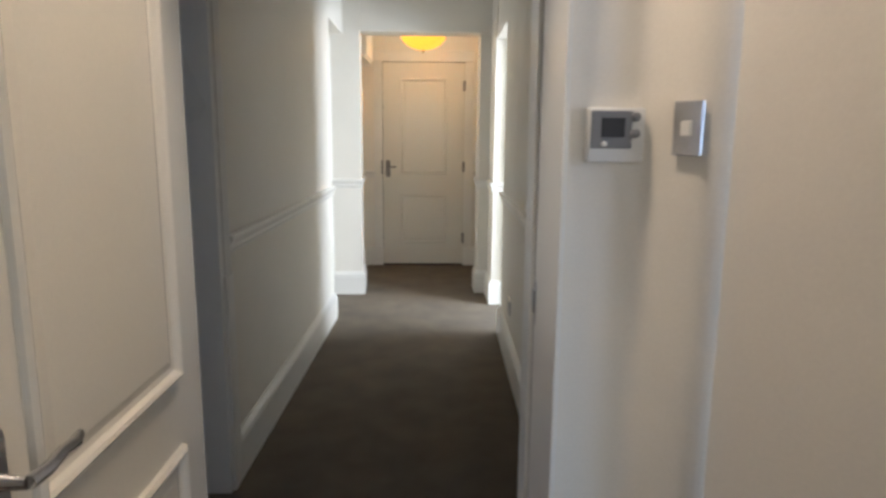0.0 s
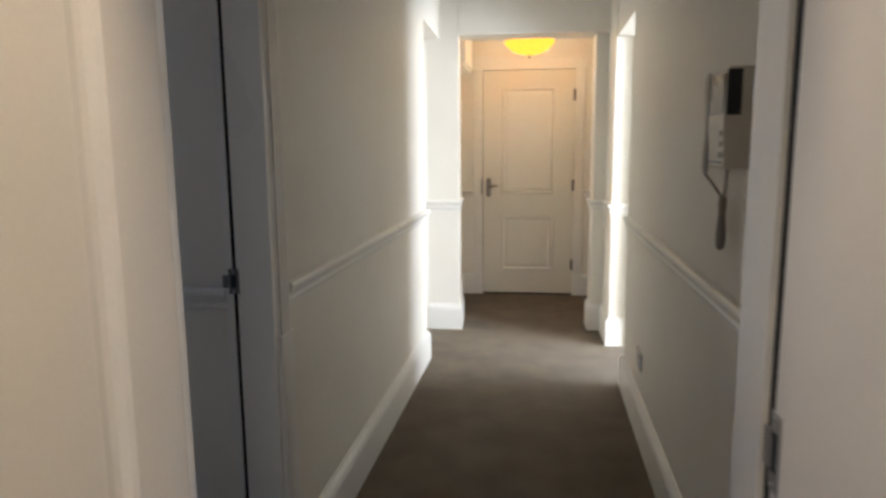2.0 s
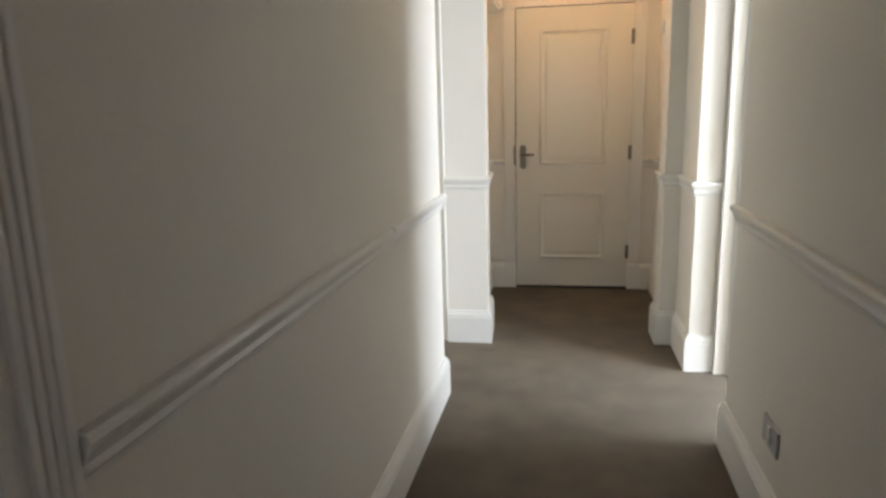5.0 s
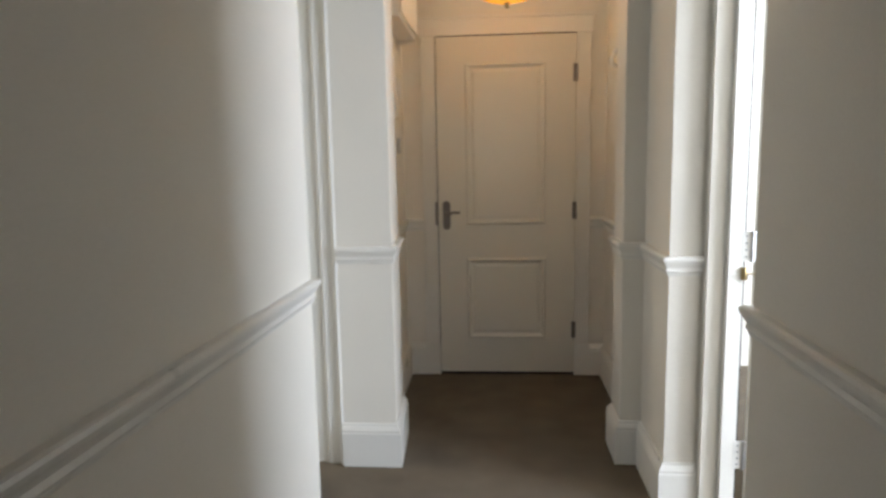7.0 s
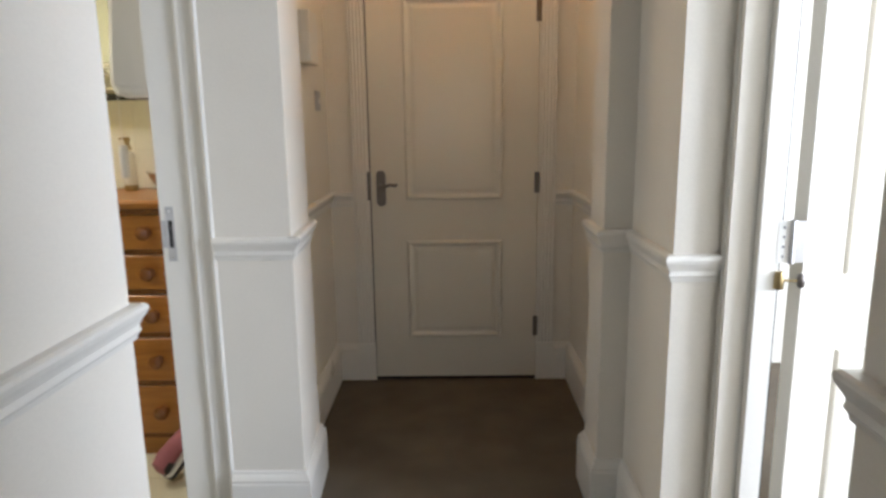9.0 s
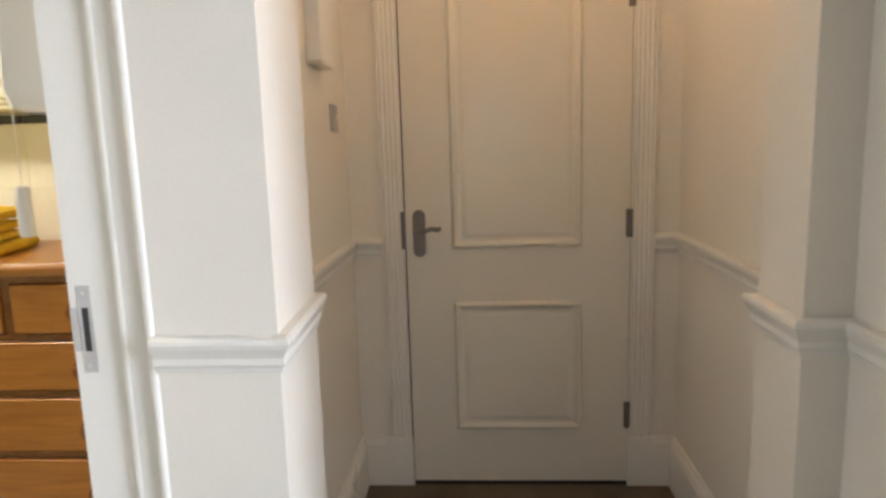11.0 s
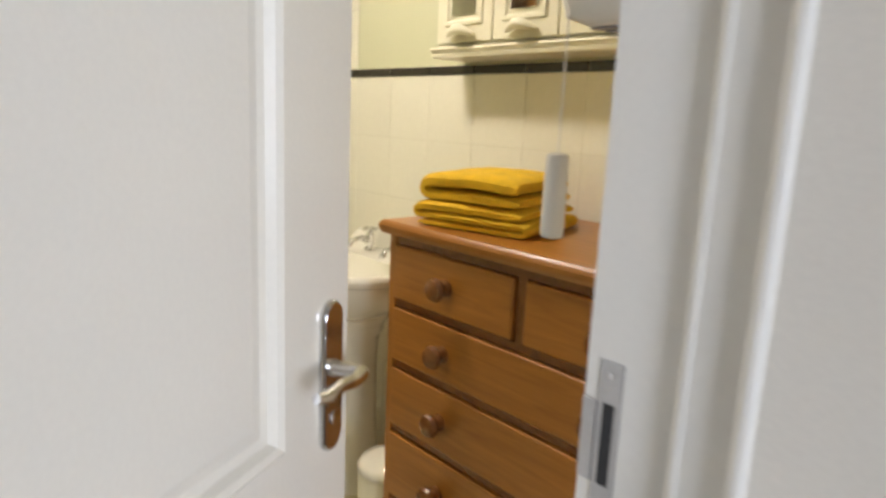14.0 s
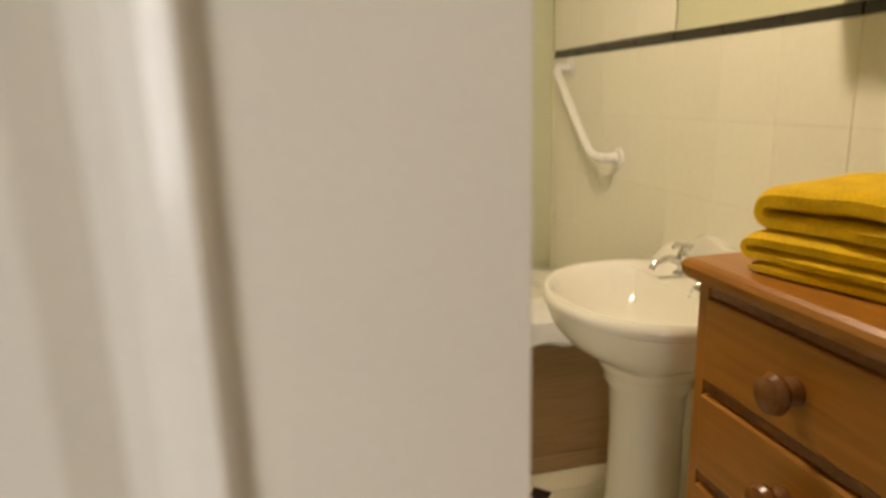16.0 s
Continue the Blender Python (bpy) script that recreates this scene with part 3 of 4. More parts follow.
part("cradle", b, material("brown_grey_plastic", (0.10, 0.085, 0.07), 0.45, 0, 0.05, 8, 200, 0.0), phone, "dark cradle behind the handset")
b = bmesh.new()
tube(b, [(-0.060, -0.07, -0.12), (-0.068, -0.045, -0.15), (-0.062, -0.022, -0.185), (-0.058, -0.02, -0.20)], 0.003, 8)
tube(b, [(-0.035, -0.02, -0.105), (-0.034, -0.02, -0.15), (-0.05, -0.02, -0.185), (-0.056, -0.02, -0.20)], 0.003, 8)
rings = []
for z, w, d in ((-0.185, 0.013, 0.009), (-0.205, 0.014, 0.010), (-0.225, 0.009, 0.008), (-0.255, 0.014, 0.010), (-0.285, 0.019, 0.012), (-0.31, 0.016, 0.011), (-0.32, 0.007, 0.006)):
    rings.append([(-0.06 + w * math.cos(a), -0.02 + d * math.sin(a), z) for a in (2 * math.pi * q / 12 for q in range(12))])
loft(b, rings)
part("strap", b, STRAP, phone, "grey cord strap with a weighted end", True)


def switch_plate(name, m, w, h, mat, label, rockers=1):
    ob = thing(name, label, "switch")
    ob.matrix_world = m
    q = bmesh.new()
    rounded_plate(q, w, h, 0.008, 0.003)
    plate = part("plate", q, mat, ob)
    for i in range(rockers):
        q = bmesh.new()
        z = (i - (rockers - 1) / 2) * 0.03
        box(q, -0.010, 0.010, -0.013, -0.007, z - 0.013, z + 0.013, 0.002)
        part("rocker", q, PLASTIC, plate, "white rocker")
    return ob


switch_plate("light_switch", pose(0.491, 1.437, 1.372, 0, 0, -61.5), 0.060, 0.092, STEEL, "brushed steel light switch with white rocker")
switch_plate("light_switch", pose(-0.612, 6.80, 1.414, 0, 0, 90), 0.086, 0.088, STEEL, "brushed steel light switch by the entrance door")
switch_plate("wall_socket", pose(0.536, 4.075, 0.352, 0, 0, -91.9), 0.146, 0.086, STEEL, "brushed steel wall socket above the skirting", 2)

thermo = thing("thermostat", "white wall thermostat with grey face and round knobs", "thermostat")
thermo.matrix_world = pose(0.388, 1.535, 1.358)
b = bmesh.new()
box(b, -0.052, 0.050, -0.026, 0, -0.047, 0.050, 0.004)
body = part("body", b, PLASTIC, thermo, "", True)
b = bmesh.new()
box(b, -0.048, 0.026, -0.0305, -0.024, -0.022, 0.045, 0.002)
face = part("face", b, GREYPL, body, "grey face panel")
b = bmesh.new()
box(b, -0.030, 0.012, -0.0325, -0.030, -0.002, 0.032)
part("display", b, DARKPL, face, "dark display")
for kz in (0.005, 0.034):
    b = bmesh.new()
    lathe(b, [(0.0085, 0), (0.0085, 0.010), (0.006, 0.012)], (0.031, -0.024, kz), 14, turn=Euler((radians(90), 0, 0)).to_matrix())
    part("knob", b, GREYPL, body, "round grey knob", True)
b = bmesh.new()
lathe(b, [(0.005, 0), (0.005, 0.003), (0.003, 0.004)], (-0.024, -0.0305, -0.014), 12, turn=Euler((radians(90), 0, 0)).to_matrix())
part("button", b, PLASTIC, face, "small white button", True)


def keep(name, m, label, mat=STEEL, high=0.13, wide=0.022):
    """A strike plate let into a lining, with a dark slot, screws and a curved lip."""
    ob = thing(name, label, "strike plate")
    ob.matrix_world = m
    q = bmesh.new()
    box(q, -wide / 2, wide / 2, -0.002, 0, -high / 2, high / 2, 0.0008)
    box(q, -wide / 2 - 0.016, -wide / 2, -0.004, -0.001, -high / 4, high / 4, 0.001)
    plate = part("plate", q, mat, ob)
    q = bmesh.new()
    box(q, -wide / 4, wide / 4, -0.0026, -0.0019, -high / 4, high / 4)
    part("slot", q, DARKPL, plate, "dark latch slot")
    for z in (-0.42, 0.42):
        q = bmesh.new()
        lathe(q, [(0.0035, 0), (0.0035, 0.001), (0.002, 0.0016)], (0, -0.002, high * z), 10, turn=Euler((radians(90), 0, 0)).to_matrix())
        part("screw", q, CHROME, plate, "", True)
    return ob


keep("strike_plate", pose(-0.884, 5.793, 0.985), "brushed steel strike plate in the bathroom door frame", STEEL, 0.172, 0.026)
keep("strike_plate", pose(-0.803, 2.632, 1.0), "dark steel strike plate in the bedroom door frame", PEWTER, 0.07, 0.03)
keep("strike_plate", pose(0.292, 1.755, 0.985, 0, 0, -90), "steel strike plate in the first door frame", STEEL, 0.10, 0.03)

# hinges and thumb bolt of the side room door
def on_door(name, q, mat, parent, label, at):
    ob = part(name, q, mat, parent, label, True)
    ob.matrix_parent_inverse = parent.matrix_world.inverted()
    ob.location = at
    return ob


bpy.context.view_layer.update()
for hz in (0.26, 1.02):
    b = bmesh.new()
    tube(b, [(0, -0.010, -0.054), (0, -0.010, 0.054)], 0.006, 10)
    hinge = on_door("hinge", b, STEEL, d4, "steel butt hinge", (0.816, 5.378, hz))
    b = bmesh.new()
    box(b, -0.034, -0.004, -0.007, -0.005, -0.052, 0.052, 0.0005)
    part("jamb_leaf", b, PLASTIC, hinge, "hinge leaf painted white")
    b = bmesh.new()
    box(b, 0.002, 0.034, -0.010, -0.006, -0.052, 0.052, 0.0005)
    part("door_leaf", b, STEEL, hinge)
    for sz in (-0.036, -0.012, 0.012, 0.036):
        b = bmesh.new()
        lathe(b, [(0.0035, 0), (0.0035, 0.001), (0.002, 0.0015)], (-0.020, -0.007, sz), 10, turn=Euler((radians(90), 0, 0)).to_matrix())
        part("screw", b, GREYPL, hinge, "", True)
b = bmesh.new()
lathe(b, [(0.010, -0.022), (0.012, -0.018), (0.012, 0.018), (0.010, 0.022)], (-0.022, 0.004, 0), 14)
bolt = on_door("thumb_bolt", b, BRASS, d4, "small aged brass thumb bolt", (0.814, 5.365, 0.925))
b = bmesh.new()
tube(b, [(-0.02, 0, 0), (0.022, -0.004, 0)], 0.003, 8)
part("spindle", b, BRASS, bolt, "", True)
b = bmesh.new()
lathe(b, [(0.004, -0.018), (0.009, -0.013), (0.010, 0.0), (0.009, 0.013), (0.004, 0.018)], (0.027, -0.005, 0), 14)
part("knob", b, PEWTER, bolt, "dark oval knob", True)

# box and shelf cupboard on the left of the lobby, coat hook on the right
box_ob = thing("door_bell_box", "cream plastic bell box on the lobby wall", "bell box")
box_ob.matrix_world = pose(-0.612, 6.58, 1.66, 0, 0, 90)
b = bmesh.new()
box(b, -0.075, 0.075, -0.045, 0, -0.10, 0.10, 0.006)
cover = part("cover", b, PLASTIC, box_ob)
b = bmesh.new()
box(b, -0.077, 0.077, -0.047, 0, -0.107, -0.101, 0.002)
# Darker beige than the cover carries the shade on the lip.
part("lip", b, BEIGEPL, cover, "lower lip with its shade put in as darker beige")

cup = thing("meter_cupboard", "white painted meter cupboard high on the lobby wall", "cupboard")
cup.location = (-0.612, 6.50, 2.0)
b = bmesh.new()
box(b, 0, 0.105, -0.30, 0.36, 0.0, 0.30, 0.004)
carcass = part("carcass", b, GLOSS, cup)
b = bmesh.new()
box(b, 0.105, 0.120, -0.295, 0.355, 0.02, 0.295, 0.004)
part("door", b, GLOSS, carcass)
b = bmesh.new()
loft(b, [[(0.0, 0.36 + u, z), (0.115 - 0.6 * u, 0.36 + u, z), (0.115 - 0.6 * u, 0.36 + u, z + 0.02), (0, 0.36 + u, z + 0.02)] for u, z in ((0.0, -0.02), (0.02, -0.01), (0.05, 0.05), (0.06, 0.12))])
part("corbel", b, GLOSS, carcass, "carved white corbel", True)

hook = thing("coat_hook", "white moulded coat hook on the lobby wall", "coat hook")
hook.matrix_world = pose(0.588, 6.60, 1.86, 0, 0, -90)
b = bmesh.new()
lathe(b, [(0.012, 0), (0.034, 0.003), (0.036, 0.008), (0.02, 0.014)], (0, 0, 0.03), 20, 1.0, 1.6, Euler((radians(90), 0, 0)).to_matrix())
part("backplate", b, WHITEWOOD, hook, "", True)
b = bmesh.new()
tube(b, [(0, -0.01, 0.02), (0, -0.035, 0.0), (0, -0.05, -0.03), (0, -0.04, -0.06), (0, -0.02, -0.065)], [0.014, 0.013, 0.013, 0.014, 0.010], 12)
part("prong", b, WHITEWOOD, hook, "", True)

# ---- bedroom ----
bed = thing("bed", "white painted bed with curved feet and rumpled pale duvet", "bed")
bed.location = (-2.28, 3.88, 0)
def curved_leg(q, x, y, top):
    tube(q, [(x, y, top), (x + 0.01, y, top - 0.1), (x - 0.005, y, 0.22), (x - 0.01, y, 0.12), (x + 0.02, y, 0.05), (x + 0.055, y, 0.012)], [0.026, 0.028, 0.032, 0.024, 0.018, 0.015], 10)
for ly in (0, -1.35):
    b = bmesh.new()
    curved_leg(b, 0, ly, 0.36)
    part("leg", b, WHITEWOOD, bed, "curved white foot", True)
b = bmesh.new()
for ly in (0, -1.35):
    tube(b, [(0.0, ly, 0.30), (-0.006, ly, 0.50), (-0.016, ly, 0.665)], [0.026, 0.024, 0.022], 10)
tube(b, [(-0.016, 0.015, 0.668), (-0.02, -0.4, 0.672), (-0.02, -0.95, 0.672), (-0.016, -1.365, 0.668)], 0.024, 10)
box(b, -0.02, 0.012, -1.34, -0.01, 0.26, 0.40, 0.006)
part("footboard", b, WHITEWOOD, bed, "", True)
b = bmesh.new()
box(b, -2.0, -0.03, -1.34, -0.02, 0.24, 0.36, 0.006)
part("side_rail", b, WHITEWOOD, bed)
b = bmesh.new()
box(b, -2.0, -0.05, -1.34, -0.02, 0.36, 0.54, 0.05, 3)
part("mattress", b, BLUESHEET, bed, "", True)
b = bmesh.new()
bmesh.ops.create_grid(b, x_segments=40, y_segments=34, size=0.5)
for v in b.verts:
    x, y = v.co.x, v.co.y
    edge = max(0.0, abs(y) - 0.44) * 5 + max(0.0, x - 0.45) * 4
    z = 0.60 + 0.05 * noise.noise((x * 7, y * 7, 1.0)) + 0.02 * noise.noise((x * 22, y * 22, 3.0)) - edge * 0.55
    v.co = Vector((-1.0 + x * 1.9, -0.68 + y * 1.46, z))
bmesh.ops.solidify(b, geom=b.faces[:], thickness=0.03)
part("duvet", b, BLUESHEET, bed, "rumpled pale duvet", True)
b = bmesh.new()
rings = []
for i in range(29):
    f = i / 28
    y = -1.28 + 1.13 * f
    fold = 0.016 * math.sin(9.0 * f + 1.0) + 0.010 * math.sin(23.0 * f)
    drop = 0.30 + 0.05 * math.sin(5.0 * f)
    line = [(-0.36, 0.615), (-0.20, 0.665 + fold), (-0.07, 0.705 + fold), (0.0, 0.722), (0.030 + fold * 0.5, 0.690), (0.046 + fold, 0.58), (0.052 + 1.4 * fold, 0.44), (0.056 + 1.8 * fold, drop)]
    rings.append([(x, y, z) for x, z in line] + [(x - 0.014, y, z - 0.014) for x, z in reversed(line)])
loft(b, rings)
part("bedspread", b, BLUESHEET, bed, "pale bedspread hanging over the foot", True)
b = bmesh.new()
box(b, -2.06, -2.0, -1.38, 0.02, 0.0, 1.05, 0.02, 3)
part("headboard", b, WHITEWOOD, bed, "", True)

stand = thing("bedside_cabinet", "white painted bedside cabinet with moulded top and bracket feet", "bedside cabinet")
stand.location = (-2.055, 4.22, 0)
b = bmesh.new()
box(b, -0.03, 0.48, -0.03, 0.46, 0.745, 0.775, 0.008)
part("top", b, WHITEWOOD, stand)
b = bmesh.new()
box(b, 0.0, 0.45, 0.0, 0.44, 0.12, 0.745, 0.003)
carcass = part("carcass", b, WHITEWOOD, stand)
for z0, z1 in ((0.16, 0.34), (0.36, 0.53), (0.55, 0.72)):
    b = bmesh.new()
    box(b, 0.03, 0.42, -0.014, 0.0, z0, z1, 0.004)
    drawer = part("drawer", b, WHITEWOOD, carcass)
    drawer["label"] = "white drawer front"
b = bmesh.new()
box(b, -0.018, 0.465, -0.018, 0.45, 0.09, 0.125, 0.006)
part("plinth", b, WHITEWOOD, stand)
for fx in (0.0, 0.42):
    for fy in (0.0, 0.40):
        b = bmesh.new()
        loft(b, [[(fx + 0.015 - r, fy + 0.015 - r, z), (fx + 0.015 + r, fy + 0.015 - r, z), (fx + 0.015 + r, fy + 0.015 + r, z), (fx + 0.015 - r, fy + 0.015 + r, z)] for r, z in ((0.014, 0.0), (0.018, 0.03), (0.026, 0.09))])
        part("foot", b, WHITEWOOD, stand)

# ---- bathroom ----
# chest of drawers
CX0, CX1, CY0, CY1, CH = -1.815, -0.954, 6.233, 6.690, 1.043
chest = thing("chest_of_drawers", "honey pine chest of drawers with turned wooden knobs", "chest of drawers")
chest.location = (CX0, CY0, 0)
cw, cd = CX1 - CX0, CY1 - CY0
b = bmesh.new()
rings = []
for u, z in ((0.0, 1.008), (0.014, 1.010), (0.020, 1.020), (0.022, 1.030), (0.018, 1.038), (0.012, CH)):
    rings.append([(-u, -u, z), (cw + min(u, 0.012), -u, z), (cw + min(u, 0.012), cd, z), (-u, cd, z)])
loft(b, rings)
part("top", b, PINE, chest, "moulded honey pine top", False)
b = bmesh.new()
box(b, 0, 0.022, 0, cd, 0.0, 1.008, 0.002)
box(b, cw - 0.022, cw, 0, cd, 0.0, 1.008, 0.002)
box(b, 0.022, cw - 0.022, cd - 0.01, cd, 0.05, 1.008)
carcass = part("carcass", b, PINEV, chest)
rows = [0.998, 0.842, 0.684, 0.510, 0.312, 0.085]
for z in rows:
    b = bmesh.new()
    box(b, 0.022, cw - 0.022, 0.004, 0.06, z - 0.010, z + 0.008)
    part("drawer_rail", b, PINEDARK, carcass, "pine rail between drawers")
b = bmesh.new()
box(b, cw / 2 - 0.012, cw / 2 + 0.012, 0.004, 0.06, rows[1] + 0.008, rows[0] - 0.010)
part("drawer_divider", b, PINEDARK, carcass)
b = bmesh.new()
box(b, 0.022, cw - 0.022, 0.010, 0.03, 0.0, rows[5] - 0.010)
part("plinth", b, PINE, chest)


def drawer(x0, x1, z0, z1, knobs):
    q = bmesh.new()
    box(q, x0, x1, -0.006, 0.02, z0, z1, 0.006, 3)
    front = part("drawer", q, PINE, chest)
    for kx in knobs:
        q = bmesh.new()
        lathe(q, [(0.020, 0.0), (0.020, 0.004), (0.012, 0.009), (0.011, 0.014), (0.015, 0.019), (0.025, 0.025), (0.028, 0.033), (0.024, 0.042), (0.012, 0.046), (0.004, 0.047)], (kx, -0.006, (z0 + z1) / 2), 18, turn=Euler((radians(90), 0, 0)).to_matrix())
        part("knob", q, PINEDARK, front, "turned pine knob", True)


drawer(0.026, cw / 2 - 0.015, rows[1] + 0.011, rows[0] - 0.013, [cw * 0.25])
drawer(cw / 2 + 0.015, cw - 0.026, rows[1] + 0.011, rows[0] - 0.013, [cw * 0.75])
for za, zb in zip(rows[1:], rows[2:]):
    drawer(0.026, cw - 0.026, zb + 0.011, za - 0.013, [cw * 0.25, cw * 0.75])


def folded_towel(x0, x1, y0, y1, z0, layers, dome, seed, label):
    """A thick cloth folded back and forth; layers: thicknesses from below, joined by round folds at the ends."""
    ob = thing("folded_towel", label, "towel", "towels on the chest")
    ob.matrix_world = pose(x0, y0, z0, 0, 0, 14)
    wide, deep = x1 - x0, y1 - y0
    line, base, right = [], 0.0, len(layers) % 2 == 1
    for i, thick in enumerate(layers):
        zc = base + thick / 2
        r = thick * 0.62
        run = [(r + (wide - 2 * r) * k / 16, zc, thick / 2) for k in range(17)]
        to_left = (len(layers) - i) % 2 == 0
        if to_left:
            run.reverse()
        line += run
        base += thick * 0.98
        if i + 1 < len(layers):
            nxt = layers[i + 1]
            za, zb = zc, base + nxt / 2
            end = r if to_left else wide - r
            for k in range(1, 8):
                a = math.pi * k / 8
                bulge = 0.5 * (zb - za) * 1.1 * math.sin(a)
                line.append((end + (-bulge if to_left else bulge), (za + zb) / 2 - (zb - za) / 2 * math.cos(a), (thick + (nxt - thick) * k / 8) / 2))
    total = base
    q = bmesh.new()
    rings, count = [], 34
    for k in range(count + 1):
        f = 0.5 - 0.5 * math.cos(math.pi * k / count)
        s = max(0.30, 1 - abs(2 * f - 1) ** 16) ** 0.6
        one, two = [], []
        for n, (cx, cz, h) in enumerate(line):
            ax, az = line[max(0, n - 1)][:2]
            bx, bz = line[min(len(line) - 1, n + 1)][:2]
            l = math.hypot(bx - ax, bz - az) or 1
            tx, tz = (bx - ax) / l, (bz - az) / l
            hh = h * s * (0.55 if n in (0, len(line) - 1) else 0.97)
            y = deep * f + 0.010 * noise.noise((cx * 5, cz * 30, seed)) + 0.004 * noise.noise((cx * 16, cz * 40, seed + 5))
            up = cz / total
            lift = up * (dome * math.sin(math.pi * min(1, max(0, cx / wide))) ** 0.6 * (0.45 + 0.55 * math.sin(math.pi * f)) + 0.006 * noise.noise((cx * 6, y * 7, seed + 2)) + 0.003 * noise.noise((cx * 19, y * 17, seed + 9)))
            sag = -0.004 * up * abs(2 * f - 1) ** 6
            px = cx + 0.008 * noise.noise((y * 8, cz * 25, seed + 3))
            one.append((px - tz * hh, y, max(0.0, cz + tx * hh + lift + sag)))
            two.append((px + tz * hh, y, max(0.0, cz - tx * hh + lift + sag)))
        rings.append(one + two[::-1])
    loft(q, rings)
    part("cloth", q, TOWEL, ob, "", True)
    return ob


folded_towel(-1.738, -1.448, 6.243, 6.525, CH, [0.017, 0.018, 0.024], 0.004, 1.0, "mustard yellow towel folded flat on the chest")
folded_towel(-1.730, -1.456, 6.255, 6.525, CH + 0.058, [0.027, 0.036], 0.020, 4.0, "mustard yellow folded towel on top of another")

soap = thing("soap_dispenser", "white ceramic soap dispenser with aged brass pump", "soap dispenser")
soap.location = (-1.388, 6.594, CH)
b = bmesh.new()
lathe(b, [(0.023, 0.022), (0.0265, 0.024), (0.0265, 0.150), (0.023, 0.160), (0.012, 0.166)], seg=22)
part("bottle", b, CERAMIC, soap, "", True)
b = bmesh.new()
lathe(b, [(0.0275, 0.0), (0.028, 0.004), (0.028, 0.020), (0.0265, 0.024)], seg=22)
part("base_band", b, BRASS, soap, "brass band at the base", True)
b = bmesh.new()
lathe(b, [(0.015, 0.170), (0.016, 0.180), (0.011, 0.190), (0.009, 0.205), (0.013, 0.212), (0.013, 0.222), (0.008, 0.226)], seg=16)
tube(b, [(0, 0, 0.220), (-0.018, -0.004, 0.222), (-0.032, -0.007, 0.217)], [0.006, 0.005, 0.004], 8)
part("pump", b, BRASS, soap, "aged brass pump", True)

dish = thing("bowl", "tan glazed bowl with a cream rim on the chest", "bowl")
dish.location = (-1.165, 6.45, CH)
b = bmesh.new()
lathe(b, [(0.030, 0.0), (0.034, 0.006), (0.050, 0.040), (0.068, 0.070), (0.072, 0.085)], seg=26)
part("body", b, material("tan_glaze", (0.42, 0.28, 0.16), 0.3, 0, 0.15, 12, 120, 0.05), dish, "tan glazed body", True)
b = bmesh.new()
lathe(b, [(0.072, 0.083), (0.080, 0.088), (0.081, 0.093), (0.070, 0.093), (0.055, 0.060), (0.02, 0.045)], seg=26)
part("rim", b, CERAMIC, dish, "cream glazed rim", True)

cordset = thing("pull_cord", "white light pull cord with a long plastic handle", "pull cord")
cordset.location = (-1.068, 5.915, -0.012)
b = bmesh.new()
tube(b, [(0, 0, 1.262), (0.002, 0, 1.8), (0, 0, 2.412)], 0.0013, 6)
part("cord", b, PLASTIC, cordset, "thin white cord", True)
b = bmesh.new()
lathe(b, [(0.004, 1.269), (0.012, 1.267), (0.0138, 1.261), (0.0144, 1.20), (0.0146, 1.170), (0.013, 1.164), (0.006, 1.162)], seg=18)
part("handle", b, PLASTIC, cordset, "white plastic pull handle", True)

heater = thing("fan_heater", "pale grey plastic wall fan heater with a pull cord below", "heater")
heater.location = (-0.897, 5.895, 1.405)
b = bmesh.new()
loft(b, [[(0, y0, z), (-d + 0.02, y0, z), (-d, y0 + 0.02, z), (-d, y1 - 0.02, z), (-d + 0.02, y1, z), (0, y1, z)] for d, y0, y1, z in ((0.150, 0.012, 0.258, 0.0), (0.176, 0.003, 0.267, 0.010), (0.188, 0.0, 0.27, 0.045), (0.184, 0.0, 0.27, 0.12), (0.172, 0.002, 0.268, 0.26), (0.160, 0.006, 0.264, 0.39), (0.140, 0.016, 0.254, 0.41))])
shell = part("casing", b, PLASTIC, heater, "", True)
for k in range(7):
    b = bmesh.new()
    box(b, -0.150, -0.03, 0.035 + k * 0.030, 0.050 + k * 0.030, -0.003, 0.004, 0.001)
    part("outlet_slat", b, GREYPL, shell, "grey outlet slat")

picture = thing("framed_picture", "pine framed dark picture high on the bathroom wall", "picture")
picture.location = (-3.30, 4.962, 1.78)
b = bmesh.new()
for z0, z1 in ((0, 0.05), (0.40, 0.45)):
    box(b, -0.20, 0.20, 0, 0.028, z0, z1, 0.006)
for x0 in (-0.20, 0.15):
    box(b, x0, x0 + 0.05, 0, 0.026, 0.045, 0.405, 0.006)
part("picture_frame", b, PINEV, picture, "honey pine frame")
b = bmesh.new()
box(b, -0.152, 0.152, 0.002, 0.012, 0.048, 0.402)
part("picture_panel", b, BROWNBOX, picture, "dark brown panel")

